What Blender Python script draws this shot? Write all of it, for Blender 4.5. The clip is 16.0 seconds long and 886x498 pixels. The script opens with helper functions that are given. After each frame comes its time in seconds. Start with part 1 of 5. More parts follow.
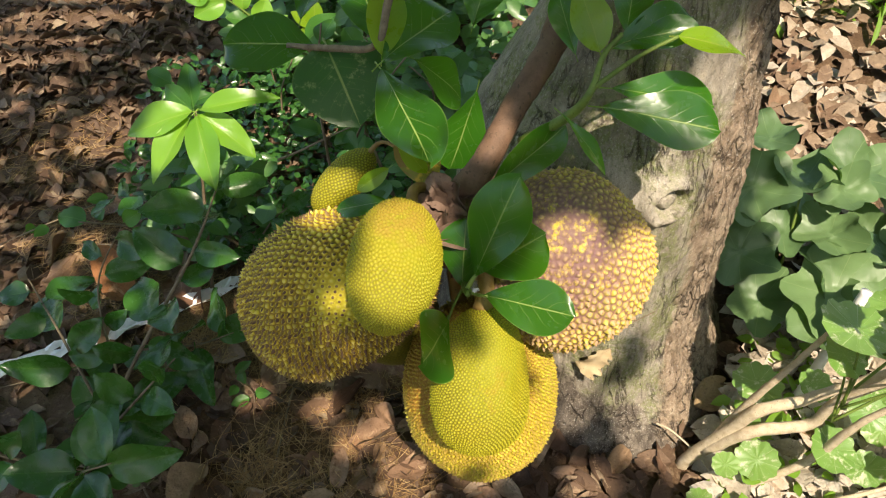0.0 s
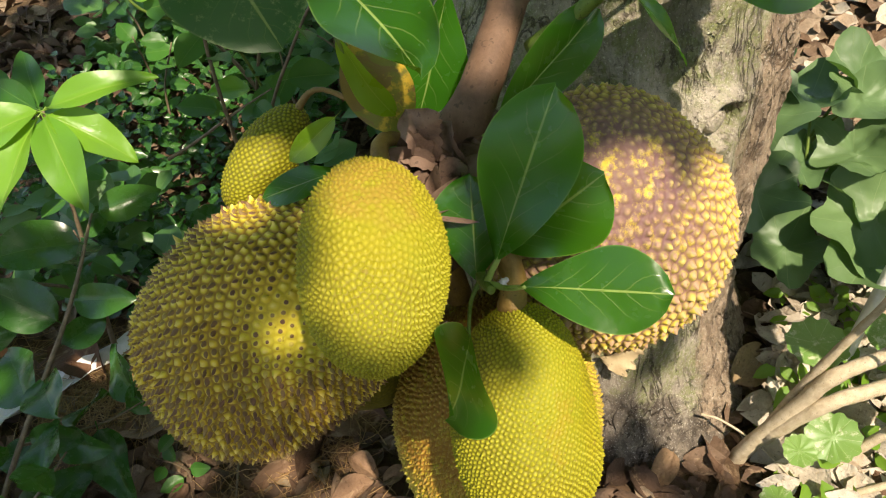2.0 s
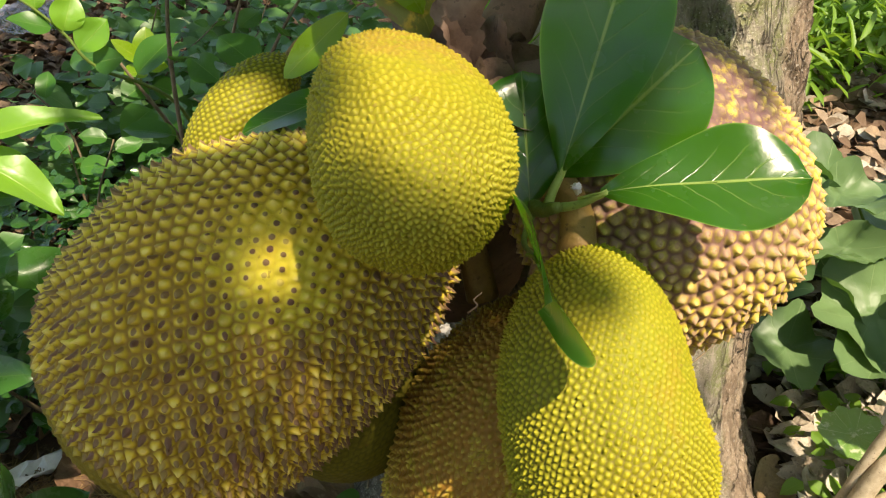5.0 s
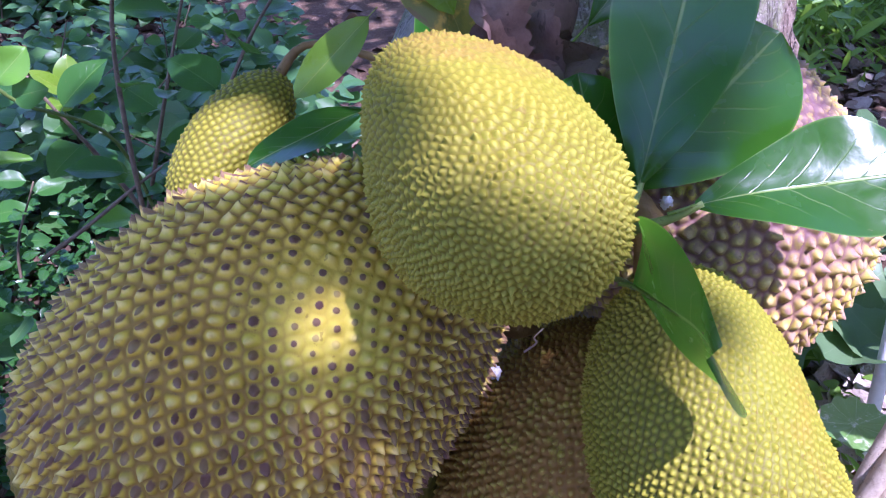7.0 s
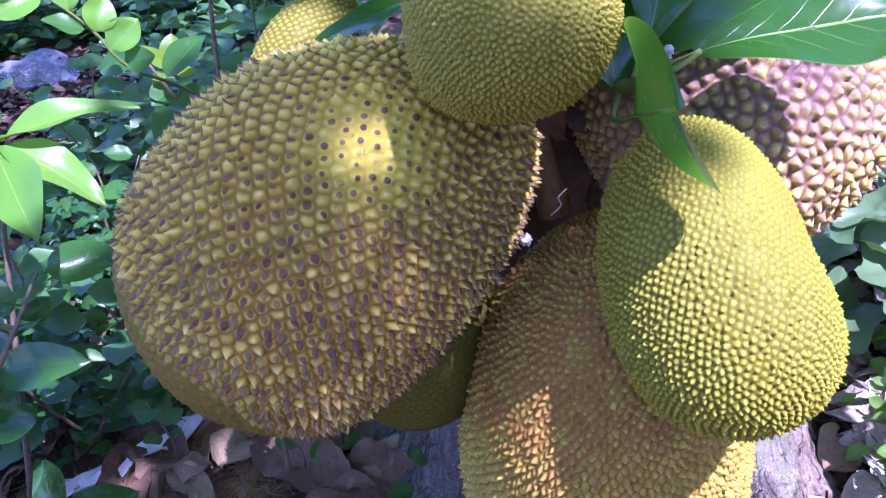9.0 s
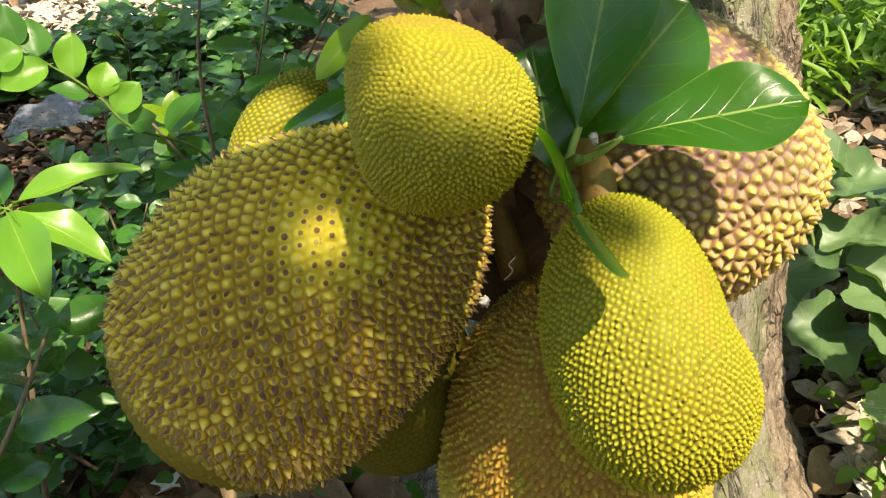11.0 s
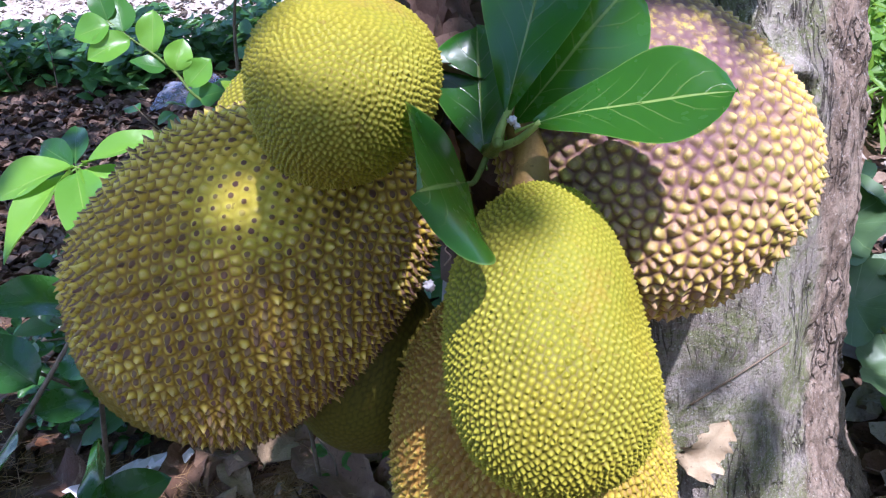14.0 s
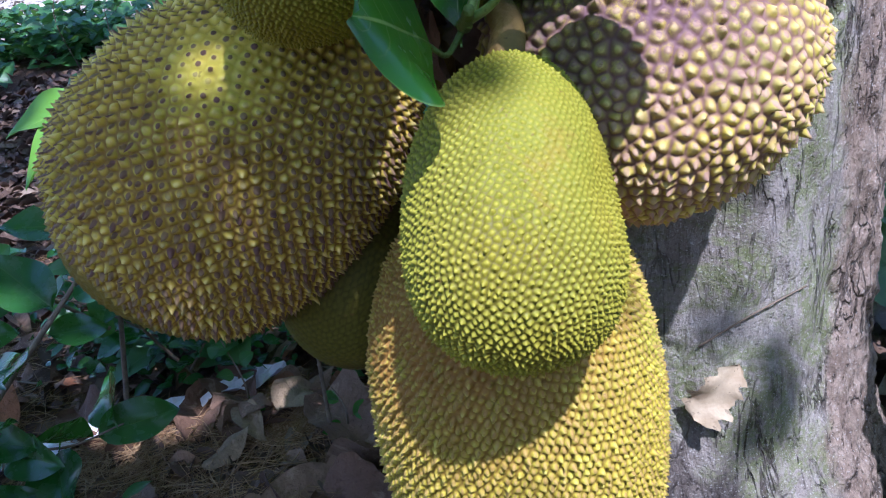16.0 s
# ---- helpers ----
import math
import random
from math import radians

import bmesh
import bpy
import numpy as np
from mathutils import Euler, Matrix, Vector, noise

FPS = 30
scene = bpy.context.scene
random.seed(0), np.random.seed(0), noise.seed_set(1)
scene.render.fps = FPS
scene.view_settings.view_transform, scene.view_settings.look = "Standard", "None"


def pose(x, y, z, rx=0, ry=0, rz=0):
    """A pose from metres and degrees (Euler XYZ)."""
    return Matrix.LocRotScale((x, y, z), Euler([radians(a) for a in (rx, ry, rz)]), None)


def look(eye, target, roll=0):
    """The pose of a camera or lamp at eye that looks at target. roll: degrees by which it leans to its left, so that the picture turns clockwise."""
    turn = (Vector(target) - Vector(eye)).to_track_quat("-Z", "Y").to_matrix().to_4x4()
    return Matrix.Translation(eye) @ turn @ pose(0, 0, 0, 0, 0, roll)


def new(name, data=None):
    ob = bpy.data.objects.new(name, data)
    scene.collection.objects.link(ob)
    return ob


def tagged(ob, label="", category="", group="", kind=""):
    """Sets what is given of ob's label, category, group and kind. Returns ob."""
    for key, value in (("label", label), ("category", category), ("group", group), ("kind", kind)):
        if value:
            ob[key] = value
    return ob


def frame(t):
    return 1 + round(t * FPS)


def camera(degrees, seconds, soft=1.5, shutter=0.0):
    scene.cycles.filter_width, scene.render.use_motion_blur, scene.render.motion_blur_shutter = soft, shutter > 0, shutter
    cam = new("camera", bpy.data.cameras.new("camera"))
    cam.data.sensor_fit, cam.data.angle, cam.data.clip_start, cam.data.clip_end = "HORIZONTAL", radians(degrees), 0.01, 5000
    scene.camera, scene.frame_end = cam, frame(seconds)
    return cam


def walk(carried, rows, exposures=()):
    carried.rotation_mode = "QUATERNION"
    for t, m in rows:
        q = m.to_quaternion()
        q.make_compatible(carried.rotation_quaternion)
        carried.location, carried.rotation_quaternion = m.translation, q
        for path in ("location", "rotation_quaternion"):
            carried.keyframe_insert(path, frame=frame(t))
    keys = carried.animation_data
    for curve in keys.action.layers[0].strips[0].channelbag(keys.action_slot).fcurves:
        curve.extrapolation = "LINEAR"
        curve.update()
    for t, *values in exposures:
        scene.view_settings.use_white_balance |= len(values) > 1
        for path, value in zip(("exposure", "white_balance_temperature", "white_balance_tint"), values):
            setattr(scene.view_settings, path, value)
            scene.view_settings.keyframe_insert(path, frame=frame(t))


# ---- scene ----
from mathutils.kdtree import KDTree

cam = camera(63.8, 16.0, 1.15)
PATH = [
    (0, (0.028, 0.006, 1.592), (-0.063, 1.364, 0.127), -3.8),
    (0.5, (0.031, 0.087, 1.503), (-0.062, 1.399, -0.003), -5.7),
    (1, (0.018, 0.177, 1.465), (0.102, 1.448, -0.077), -8.5),
    (1.5, (-0.03, 0.21, 1.411), (0.204, 1.486, -0.111), -7.9),
    (2, (-0.06, 0.24, 1.311), (0.061, 1.595, -0.155), -6.6),
    (2.5, (-0.044, 0.245, 1.255), (0.06, 1.637, -0.177), -4.0),
    (3, (-0.04, 0.254, 1.218), (0.067, 1.677, -0.184), -2.7),
    (3.5, (-0.066, 0.252, 1.148), (0.039, 1.751, -0.172), -4.2),
    (4, (-0.066, 0.245, 1.068), (0.079, 1.868, -0.092), -4.7),
    (4.5, (-0.088, 0.251, 1.027), (0.197, 1.926, -0.028), -5.5),
    (4.7, (-0.127, 0.239, 1.029), (0.221, 1.923, 0.009), -3.0),
    (6.8, (-0.235, 0.342, 1.005), (0.43, 1.944, 0.01), -2.1),
    (7, (-0.232, 0.343, 1.005), (0.408, 1.965, 0.024), -2.3),
    (7.5, (-0.257, 0.31, 0.974), (0.297, 1.985, 0.03), -1.0),
    (8, (-0.272, 0.3, 0.952), (0.229, 2.003, 0.031), -2.3),
    (8.5, (-0.265, 0.268, 0.928), (0.211, 1.992, 0.034), -4.1),
    (9, (-0.245, 0.221, 0.923), (0.199, 1.959, 0.039), -4.7),
    (9.5, (-0.227, 0.187, 0.916), (0.171, 1.922, 0.005), -5.5),
    (9.7, (-0.214, 0.177, 0.934), (0.164, 1.938, 0.063), -6.1),
    (11.8, (-0.199, 0.182, 0.982), (0.21, 1.963, 0.17), -8.0),
    (12, (-0.202, 0.174, 0.972), (0.186, 1.973, 0.189), -7.9),
    (12.5, (-0.199, 0.159, 0.95), (0.096, 1.964, 0.142), -8.1),
    (13, (-0.15, 0.142, 0.921), (0.135, 1.921, 0.052), -6.5),
    (13.5, (-0.119, 0.137, 0.904), (0.048, 1.931, 0.037), -5.4),
    (14, (-0.041, 0.155, 0.946), (-0.009, 1.984, 0.138), -7.0),
    (14.5, (0.018, 0.16, 0.945), (-0.002, 2.004, 0.17), -7.2),
    (15, (0.049, 0.144, 0.912), (-0.012, 1.98, 0.122), -7.8),
    (15.5, (0.031, 0.132, 0.879), (-0.037, 1.952, 0.051), -7.5),
    (16, (0.01, 0.136, 0.853), (-0.101, 1.965, 0.053), -6.8),
]
EXPOSURES = [(0.0, 1.24, 7600, 13), (2.0, 1.14, 7700, 12), (3.0, 1.18, 7850, 12), (4.7, 1.26, 8200, 10), (6.8, 1.53, 5000, 55), (9.0, 1.82, 4750, 61), (9.7, 1.74, 5800, 27), (11.8, 1.35, 8300, 7), (12.6, 1.38, 8250, 7), (13.1, 1.53, 8100, 9), (13.6, 1.52, 6700, 21), (14.0, 1.36, 5200, 33), (16.0, 1.18, 4850, 29)]
walk(cam, [(t, look(eye, target, roll)) for t, eye, target, roll in PATH], EXPOSURES)

# ---- light ----
SUN = Vector((0.22, -0.58, 1.0)).normalized()
world = bpy.data.worlds.new("sky")
scene.world = world
world.use_nodes = True
wn = world.node_tree.nodes
sky = wn.new("ShaderNodeTexSky")
sky.sky_type = "NISHITA"
sky.sun_disc = False
sky.sun_elevation = math.asin(SUN.z)
sky.sun_rotation = math.atan2(SUN.x, SUN.y)
world.node_tree.links.new(sky.outputs[0], wn["Background"].inputs[0])
wn["Background"].inputs[1].default_value = 0.15
sun = new("sun", bpy.data.lights.new("sun", "SUN"))
sun.data.energy = 3.8
sun.data.angle = radians(0.7)
sun.data.color = (1.0, 0.94, 0.84)
sun.matrix_world = look(SUN * 20, (0, 0, 0))


# ---- material tools ----
class Nodes:
    def __init__(self, name, rough=0.6, spec=0.5):
        self.mat = bpy.data.materials.new(name)
        self.mat.use_nodes = True
        self.tree = self.mat.node_tree
        self.bsdf = self.tree.nodes["Principled BSDF"]
        self.bsdf.inputs["Roughness"].default_value = rough
        self.bsdf.inputs["Specular IOR Level"].default_value = spec

    def add(self, kind, **values):
        node = self.tree.nodes.new(kind)
        for key, value in values.items():
            if key in node.inputs:
                self.put(node.inputs[key], value)
        return node

    def put(self, socket, value):
        if isinstance(value, bpy.types.NodeSocket):
            self.tree.links.new(value, socket)
        else:
            socket.default_value = value

    def math(self, op, a, b=0.0, c=0.0):
        node = self.tree.nodes.new("ShaderNodeMath")
        node.operation = op
        for i, v in enumerate((a, b, c)):
            self.put(node.inputs[i], v)
        return node.outputs[0]

    def noise(self, scale, detail=4, coord=None, rough=0.6, distort=0.0):
        node = self.add("ShaderNodeTexNoise", Scale=scale, Detail=detail, Roughness=rough, Distortion=distort)
        if coord is not None:
            self.tree.links.new(coord, node.inputs["Vector"])
        return node.outputs[0]

    def ramp(self, fac, stops):
        node = self.tree.nodes.new("ShaderNodeValToRGB")
        el = node.color_ramp.elements
        while len(el) < len(stops):
            el.new(0.5)
        for e, (p, c) in zip(el, stops):
            e.position, e.color = p, (*c, 1) if len(c) == 3 else c
        self.put(node.inputs[0], fac)
        return node.outputs[0]

    def mix(self, fac, a, b, blend="MIX"):
        node = self.tree.nodes.new("ShaderNodeMix")
        node.data_type, node.blend_type = "RGBA", blend
        self.put(node.inputs[0], fac)
        for i, v in ((6, a), (7, b)):
            self.put(node.inputs[i], (*v, 1) if isinstance(v, tuple) and len(v) == 3 else v)
        return node.outputs[2]

    def smooth(self, x, a, b):
        node = self.tree.nodes.new("ShaderNodeMapRange")
        node.interpolation_type = "SMOOTHSTEP"
        for i, v in enumerate((x, a, b, 0.0, 1.0)):
            self.put(node.inputs[i], v)
        return node.outputs[0]

    def pos(self):
        return self.tree.nodes.new("ShaderNodeNewGeometry").outputs["Position"]

    def local(self):
        return self.tree.nodes.new("ShaderNodeTexCoord").outputs["Object"]

    def random(self):
        return self.tree.nodes.new("ShaderNodeObjectInfo").outputs["Random"]

    def island(self):
        return self.tree.nodes.new("ShaderNodeNewGeometry").outputs["Random Per Island"]

    def attr(self, name):
        node = self.tree.nodes.new("ShaderNodeAttribute")
        node.attribute_name = name
        return node.outputs["Fac"]

    def colour(self, c):
        self.put(self.bsdf.inputs["Base Color"], (*c, 1) if isinstance(c, tuple) else c)

    def bump(self, height, strength=0.4, distance=0.004):
        node = self.add("ShaderNodeBump", Strength=strength, Distance=distance, Height=height)
        self.tree.links.new(node.outputs[0], self.bsdf.inputs["Normal"])

    def translucent(self, amount, colour):
        out = self.tree.nodes["Material Output"]
        t = self.tree.nodes.new("ShaderNodeBsdfTranslucent")
        self.put(t.inputs[0], colour)
        m = self.tree.nodes.new("ShaderNodeMixShader")
        m.inputs[0].default_value = amount
        self.tree.links.new(self.bsdf.outputs[0], m.inputs[1])
        self.tree.links.new(t.outputs[0], m.inputs[2])
        self.tree.links.new(m.outputs[0], out.inputs[0])


def fruit_skin(name, valley, body, tip, dot, patch=None, patch_at=None, green=None, mottle=0.0, bare=None, joint=(0.0, 0.45), blotch=(0.22, 0.115, 0.05), cork=(0.16, 0.5)):
    """Jackfruit rind: brown joints darkened for depth, coloured pyramids with paler points and a corky scar on the stem
    side of each.
    """
    n = Nodes(name, 0.6, 0.22)
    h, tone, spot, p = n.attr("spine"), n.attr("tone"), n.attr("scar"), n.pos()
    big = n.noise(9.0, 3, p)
    # joint colour by height: brown pigment plus painted shade between the spines
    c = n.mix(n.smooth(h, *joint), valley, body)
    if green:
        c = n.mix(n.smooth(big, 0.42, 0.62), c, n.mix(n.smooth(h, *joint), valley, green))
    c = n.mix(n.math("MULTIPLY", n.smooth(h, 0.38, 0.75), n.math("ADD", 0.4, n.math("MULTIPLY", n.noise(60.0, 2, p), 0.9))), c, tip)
    ragged = n.math("ADD", spot, n.math("MULTIPLY", n.math("SUBTRACT", n.noise(260.0, 4, p, 0.7), 0.5), 0.5))
    f = n.math("MULTIPLY", n.smooth(ragged, *cork), n.smooth(tone, 0.03, 0.3))
    c = n.mix(n.math("MULTIPLY", f, n.math("ADD", 0.68, n.math("MULTIPLY", tone, 0.32))), c, dot)
    if mottle:
        c = n.mix(n.math("MULTIPLY", n.smooth(n.noise(26.0, 5, p, 0.75), 0.45, 0.62), mottle), c, n.mix(0.6, c, blotch))
    if bare:
        c = n.mix(n.attr("bare"), c, bare)
    if patch:
        where = n.add("ShaderNodeVectorMath")
        where.operation = "DISTANCE"
        n.put(where.inputs[0], p)
        where.inputs[1].default_value = patch_at[:3]
        d = n.math("ADD", where.outputs["Value"], n.math("MULTIPLY", n.math("SUBTRACT", n.noise(35.0, 4, p), 0.5), 0.09))
        f = n.math("SUBTRACT", 1.0, n.smooth(d, patch_at[3] * 0.4, patch_at[3]))
        f = n.math("MULTIPLY", f, n.smooth(n.noise(55.0, 5, p, 0.75), 0.32, 0.52))
        f = n.math("MULTIPLY", f, n.math("SUBTRACT", 1.0, n.math("MULTIPLY", n.smooth(h, 0.42, 0.8), 0.6)))
        c = n.mix(n.math("MULTIPLY", f, 0.9), c, patch)
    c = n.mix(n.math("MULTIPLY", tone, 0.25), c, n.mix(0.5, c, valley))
    c = n.mix(n.math("MULTIPLY", n.smooth(n.noise(140.0, 2, p), 0.66, 0.72), 0.5), c, (0.16, 0.09, 0.02))
    c = n.mix(n.math("MULTIPLY", n.noise(300.0, 3, p), 0.3), c, n.mix(0.6, c, (0.05, 0.035, 0.012)))
    n.colour(c)
    n.put(n.bsdf.inputs["Roughness"], n.ramp(n.noise(80, 3, p), [(0.3, (0.5,) * 3), (0.8, (0.72,) * 3)]))
    n.bump(n.noise(700.0, 3, p), 0.25, 0.001)
    return n.mat


def leaf_skin(name, dark, light, vein, shine=0.32, glow=0.25, glow_colour=(0.20, 0.36, 0.03), pairs=8.0, marks=0.0, gloss=0.5, veins=0.12):
    """Leaf blade with midrib and paired side veins, laid out on the blade's own length and width."""
    n = Nodes(name, shine, gloss)
    uv = n.tree.nodes.new("ShaderNodeUVMap")
    sep = n.tree.nodes.new("ShaderNodeSeparateXYZ")
    n.tree.links.new(uv.outputs[0], sep.inputs[0])
    u, v = sep.outputs[0], sep.outputs[1]
    side = n.math("ABSOLUTE", n.math("SUBTRACT", v, 0.5))
    rib = n.math("SUBTRACT", 1.0, n.smooth(side, 0.006, 0.019))
    wob = n.math("MULTIPLY", n.math("SUBTRACT", n.noise(5.0, 2, uv.outputs[0]), 0.5), 0.05)
    run = n.math("FRACT", n.math("MULTIPLY", n.math("ADD", n.math("SUBTRACT", u, n.math("MULTIPLY", side, 0.65)), wob), pairs))
    lines = n.math("SUBTRACT", 1.0, n.smooth(n.math("ABSOLUTE", n.math("SUBTRACT", run, 0.5)), 0.012, 0.055))
    lines = n.math("MULTIPLY", lines, n.math("SUBTRACT", 1.0, n.smooth(side, 0.10, 0.42)))
    rim = n.smooth(side, 0.482, 0.492)
    p = n.pos()
    c = n.mix(n.random(), dark, light)
    c = n.mix(n.math("MULTIPLY", n.noise(28.0, 4, p), 0.5), c, n.mix(0.5, c, light))
    c = n.mix(n.math("MULTIPLY", lines, veins), c, vein)
    c = n.mix(n.math("MULTIPLY", n.smooth(n.noise(11.0, 3, p), 0.45, 0.7), 0.35), c, n.mix(0.5, c, dark))
    c = n.mix(n.math("MULTIPLY", rib, 0.62), c, vein)
    c = n.mix(n.math("MULTIPLY", rim, 0.22), c, vein)
    spots = n.smooth(n.noise(190.0, 2, p), 0.70, 0.76)
    c = n.mix(n.math("MULTIPLY", spots, 0.5), c, (0.16, 0.15, 0.05))
    if name == "leaf_yellowing":
        c = n.mix(n.smooth(n.noise(30.0, 5, p, 0.7), 0.47, 0.56), c, (0.55, 0.34, 0.04))
        c = n.mix(n.smooth(n.noise(22.0, 5, p, 0.7, 0.8), 0.47, 0.55), c, (0.15, 0.075, 0.035))
    if marks:
        c = n.mix(n.math("MULTIPLY", n.smooth(n.noise(42.0, 5, p, 0.75), 0.54, 0.66), marks), c, (0.62, 0.62, 0.44) if name == "leaf_variegated" else (0.35, 0.38, 0.16))
    n.colour(c)
    h = n.math("ADD", n.math("MULTIPLY", n.math("MAXIMUM", rib, n.math("MULTIPLY", lines, 0.35)), -1.0), n.math("ADD", n.math("MULTIPLY", n.noise(120.0, 3, p), 0.35), n.math("MULTIPLY", n.noise(34.0, 2, p), 2.2)))
    n.bump(h, 0.3, 0.0012)
    n.put(n.bsdf.inputs["Roughness"], n.ramp(n.noise(45, 3, p), [(0.3, (shine,) * 3), (0.75, (shine + 0.14,) * 3)]))
    if glow:
        n.translucent(glow, n.mix(n.math("MULTIPLY", n.math("MAXIMUM", rib, n.math("MULTIPLY", lines, 0.4)), 0.25), glow_colour, vein))
    return n.mat


def dry_skin(name, stops, per="object"):
    n = Nodes(name, 0.75, 0.25)
    p = n.pos()
    r = n.random() if per == "object" else n.island()
    c = n.ramp(r, stops)
    c = n.mix(n.math("MULTIPLY", n.noise(40.0, 5, p, 0.7), 0.75), c, n.mix(0.75, c, (0.05, 0.028, 0.014)))
    c = n.mix(n.math("MULTIPLY", n.smooth(n.noise(150.0, 3, p), 0.6, 0.7), 0.5), c, (0.045, 0.03, 0.02))
    c = n.mix(n.math("MULTIPLY", n.smooth(n.noise(14.0, 5, p, 0.7), 0.42, 0.62), 0.55), c, n.mix(0.6, c, (0.07, 0.036, 0.02)))
    c = n.mix(n.math("MULTIPLY", n.smooth(n.noise(22.0, 4, p, 0.7, 0.6), 0.56, 0.66), 0.4), c, (0.42, 0.30, 0.19))
    n.colour(c)
    n.bump(n.math("ADD", n.noise(110.0, 4, p), n.math("MULTIPLY", n.noise(28.0, 5, p, 0.7), 2.5)), 0.7, 0.005)
    return n.mat


def stem_skin(name, a, b, scale=60.0, rough=0.7):
    n = Nodes(name, rough, 0.3)
    p = n.pos()
    c = n.ramp(n.noise(scale, 5, p, 0.7), [(0.3, a), (0.7, b)])
    c = n.mix(n.math("MULTIPLY", n.smooth(n.noise(scale * 4, 3, p), 0.6, 0.68), 0.6), c, tuple(0.35 * x for x in a))
    n.colour(c)
    n.bump(n.noise(scale * 3, 5, p), 0.5, 0.003)
    return n.mat


def bark_skin():
    """Grey-green pimpled bark; a strip of tan flaking cork runs up its right side."""
    n = Nodes("bark", 0.85, 0.2)
    p = n.pos()
    sep = n.tree.nodes.new("ShaderNodeSeparateXYZ")
    n.tree.links.new(p, sep.inputs[0])
    stretch = n.tree.nodes.new("ShaderNodeMapping")
    stretch.inputs["Scale"].default_value = (1, 1, 0.5)
    n.tree.links.new(p, stretch.inputs["Vector"])
    q = stretch.outputs[0]
    c = n.ramp(n.noise(12.0, 6, q, 0.7), [(0.28, (0.18, 0.152, 0.118)), (0.5, (0.30, 0.262, 0.21)), (0.72, (0.43, 0.385, 0.315))])
    pale = n.smooth(n.noise(6.0, 5, p, 0.7), 0.52, 0.66)
    c = n.mix(n.math("MULTIPLY", pale, 0.4), c, (0.50, 0.46, 0.38))
    moss = n.math("MULTIPLY", n.smooth(n.noise(7.0, 5, p, 0.75, 1.0), 0.42, 0.58), n.smooth(n.noise(130.0, 3, p), 0.32, 0.56))
    c = n.mix(n.math("MULTIPLY", moss, 0.75), c, (0.16, 0.19, 0.055))
    flake = n.math("ADD", sep.outputs[0], n.math("MULTIPLY", n.math("SUBTRACT", n.noise(9.0, 5, q, 0.7), 0.5), 0.22))
    flake = n.smooth(flake, 0.425, 0.47)
    cork = n.ramp(n.noise(30.0, 6, q, 0.75), [(0.3, (0.13, 0.09, 0.062)), (0.5, (0.30, 0.225, 0.16)), (0.7, (0.45, 0.36, 0.265))])
    c = n.mix(flake, c, cork)
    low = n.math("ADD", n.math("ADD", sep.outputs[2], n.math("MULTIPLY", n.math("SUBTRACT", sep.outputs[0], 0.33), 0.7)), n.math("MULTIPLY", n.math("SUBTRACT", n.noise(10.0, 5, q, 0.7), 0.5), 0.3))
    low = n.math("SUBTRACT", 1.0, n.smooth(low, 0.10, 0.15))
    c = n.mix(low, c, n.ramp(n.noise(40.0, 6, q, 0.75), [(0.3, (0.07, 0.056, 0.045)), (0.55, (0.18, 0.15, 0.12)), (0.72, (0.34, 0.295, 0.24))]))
    flake = n.math("MAXIMUM", flake, low)
    cell = n.add("ShaderNodeTexVoronoi", Scale=34.0)
    cell.feature = "DISTANCE_TO_EDGE"
    wob = n.add("ShaderNodeVectorMath")
    wob.operation = "MULTIPLY_ADD"
    n.put(wob.inputs[0], n.add("ShaderNodeTexNoise", Vector=q, Scale=30.0, Detail=4.0).outputs[1])
    wob.inputs[1].default_value = (0.05, 0.05, 0.05)
    n.put(wob.inputs[2], q)
    n.tree.links.new(wob.outputs[0], cell.inputs["Vector"])
    crack = n.math("SUBTRACT", 1.0, n.smooth(cell.outputs[0], 0.0, 0.11))
    crack = n.math("MULTIPLY", crack, n.math("MULTIPLY", n.smooth(n.noise(11.0, 3, p), 0.48, 0.62), n.math("ADD", n.math("MULTIPLY", flake, 0.85), 0.15)))
    pits = n.math("MULTIPLY", n.smooth(n.noise(85.0, 4, q, 0.7), 0.60, 0.68), n.math("ADD", n.math("MULTIPLY", flake, 0.6), 0.4))
    long = n.tree.nodes.new("ShaderNodeMapping")
    long.inputs["Scale"].default_value = (1, 1, 0.16)
    n.tree.links.new(p, long.inputs["Vector"])
    fissure = n.math("ABSOLUTE", n.math("SUBTRACT", n.noise(26.0, 5, long.outputs[0], 0.6, 0.6), 0.5))
    fissure = n.math("SUBTRACT", 1.0, n.smooth(fissure, 0.004, 0.030))
    fissure = n.math("MULTIPLY", fissure, n.smooth(n.noise(7.0, 3, p), 0.42, 0.6))
    fibre = n.noise(120.0, 4, long.outputs[0], 0.7)
    c = n.mix(n.math("MULTIPLY", n.smooth(fibre, 0.5, 0.68), 0.45), c, n.mix(0.6, c, (0.06, 0.048, 0.038)))
    edge = n.math("MAXIMUM", n.math("MAXIMUM", crack, pits), n.math("MULTIPLY", fissure, 0.9))
    c = n.mix(n.math("MULTIPLY", edge, 0.8), c, (0.045, 0.034, 0.026))
    grit = n.noise(330.0, 3, p, 0.65)
    c = n.mix(n.math("MULTIPLY", n.smooth(grit, 0.54, 0.64), 0.5), c, n.mix(0.65, c, (0.05, 0.042, 0.034)))
    c = n.mix(n.math("MULTIPLY", n.smooth(n.noise(260.0, 2, p), 0.60, 0.68), 0.5), c, (0.55, 0.52, 0.45))
    n.colour(c)
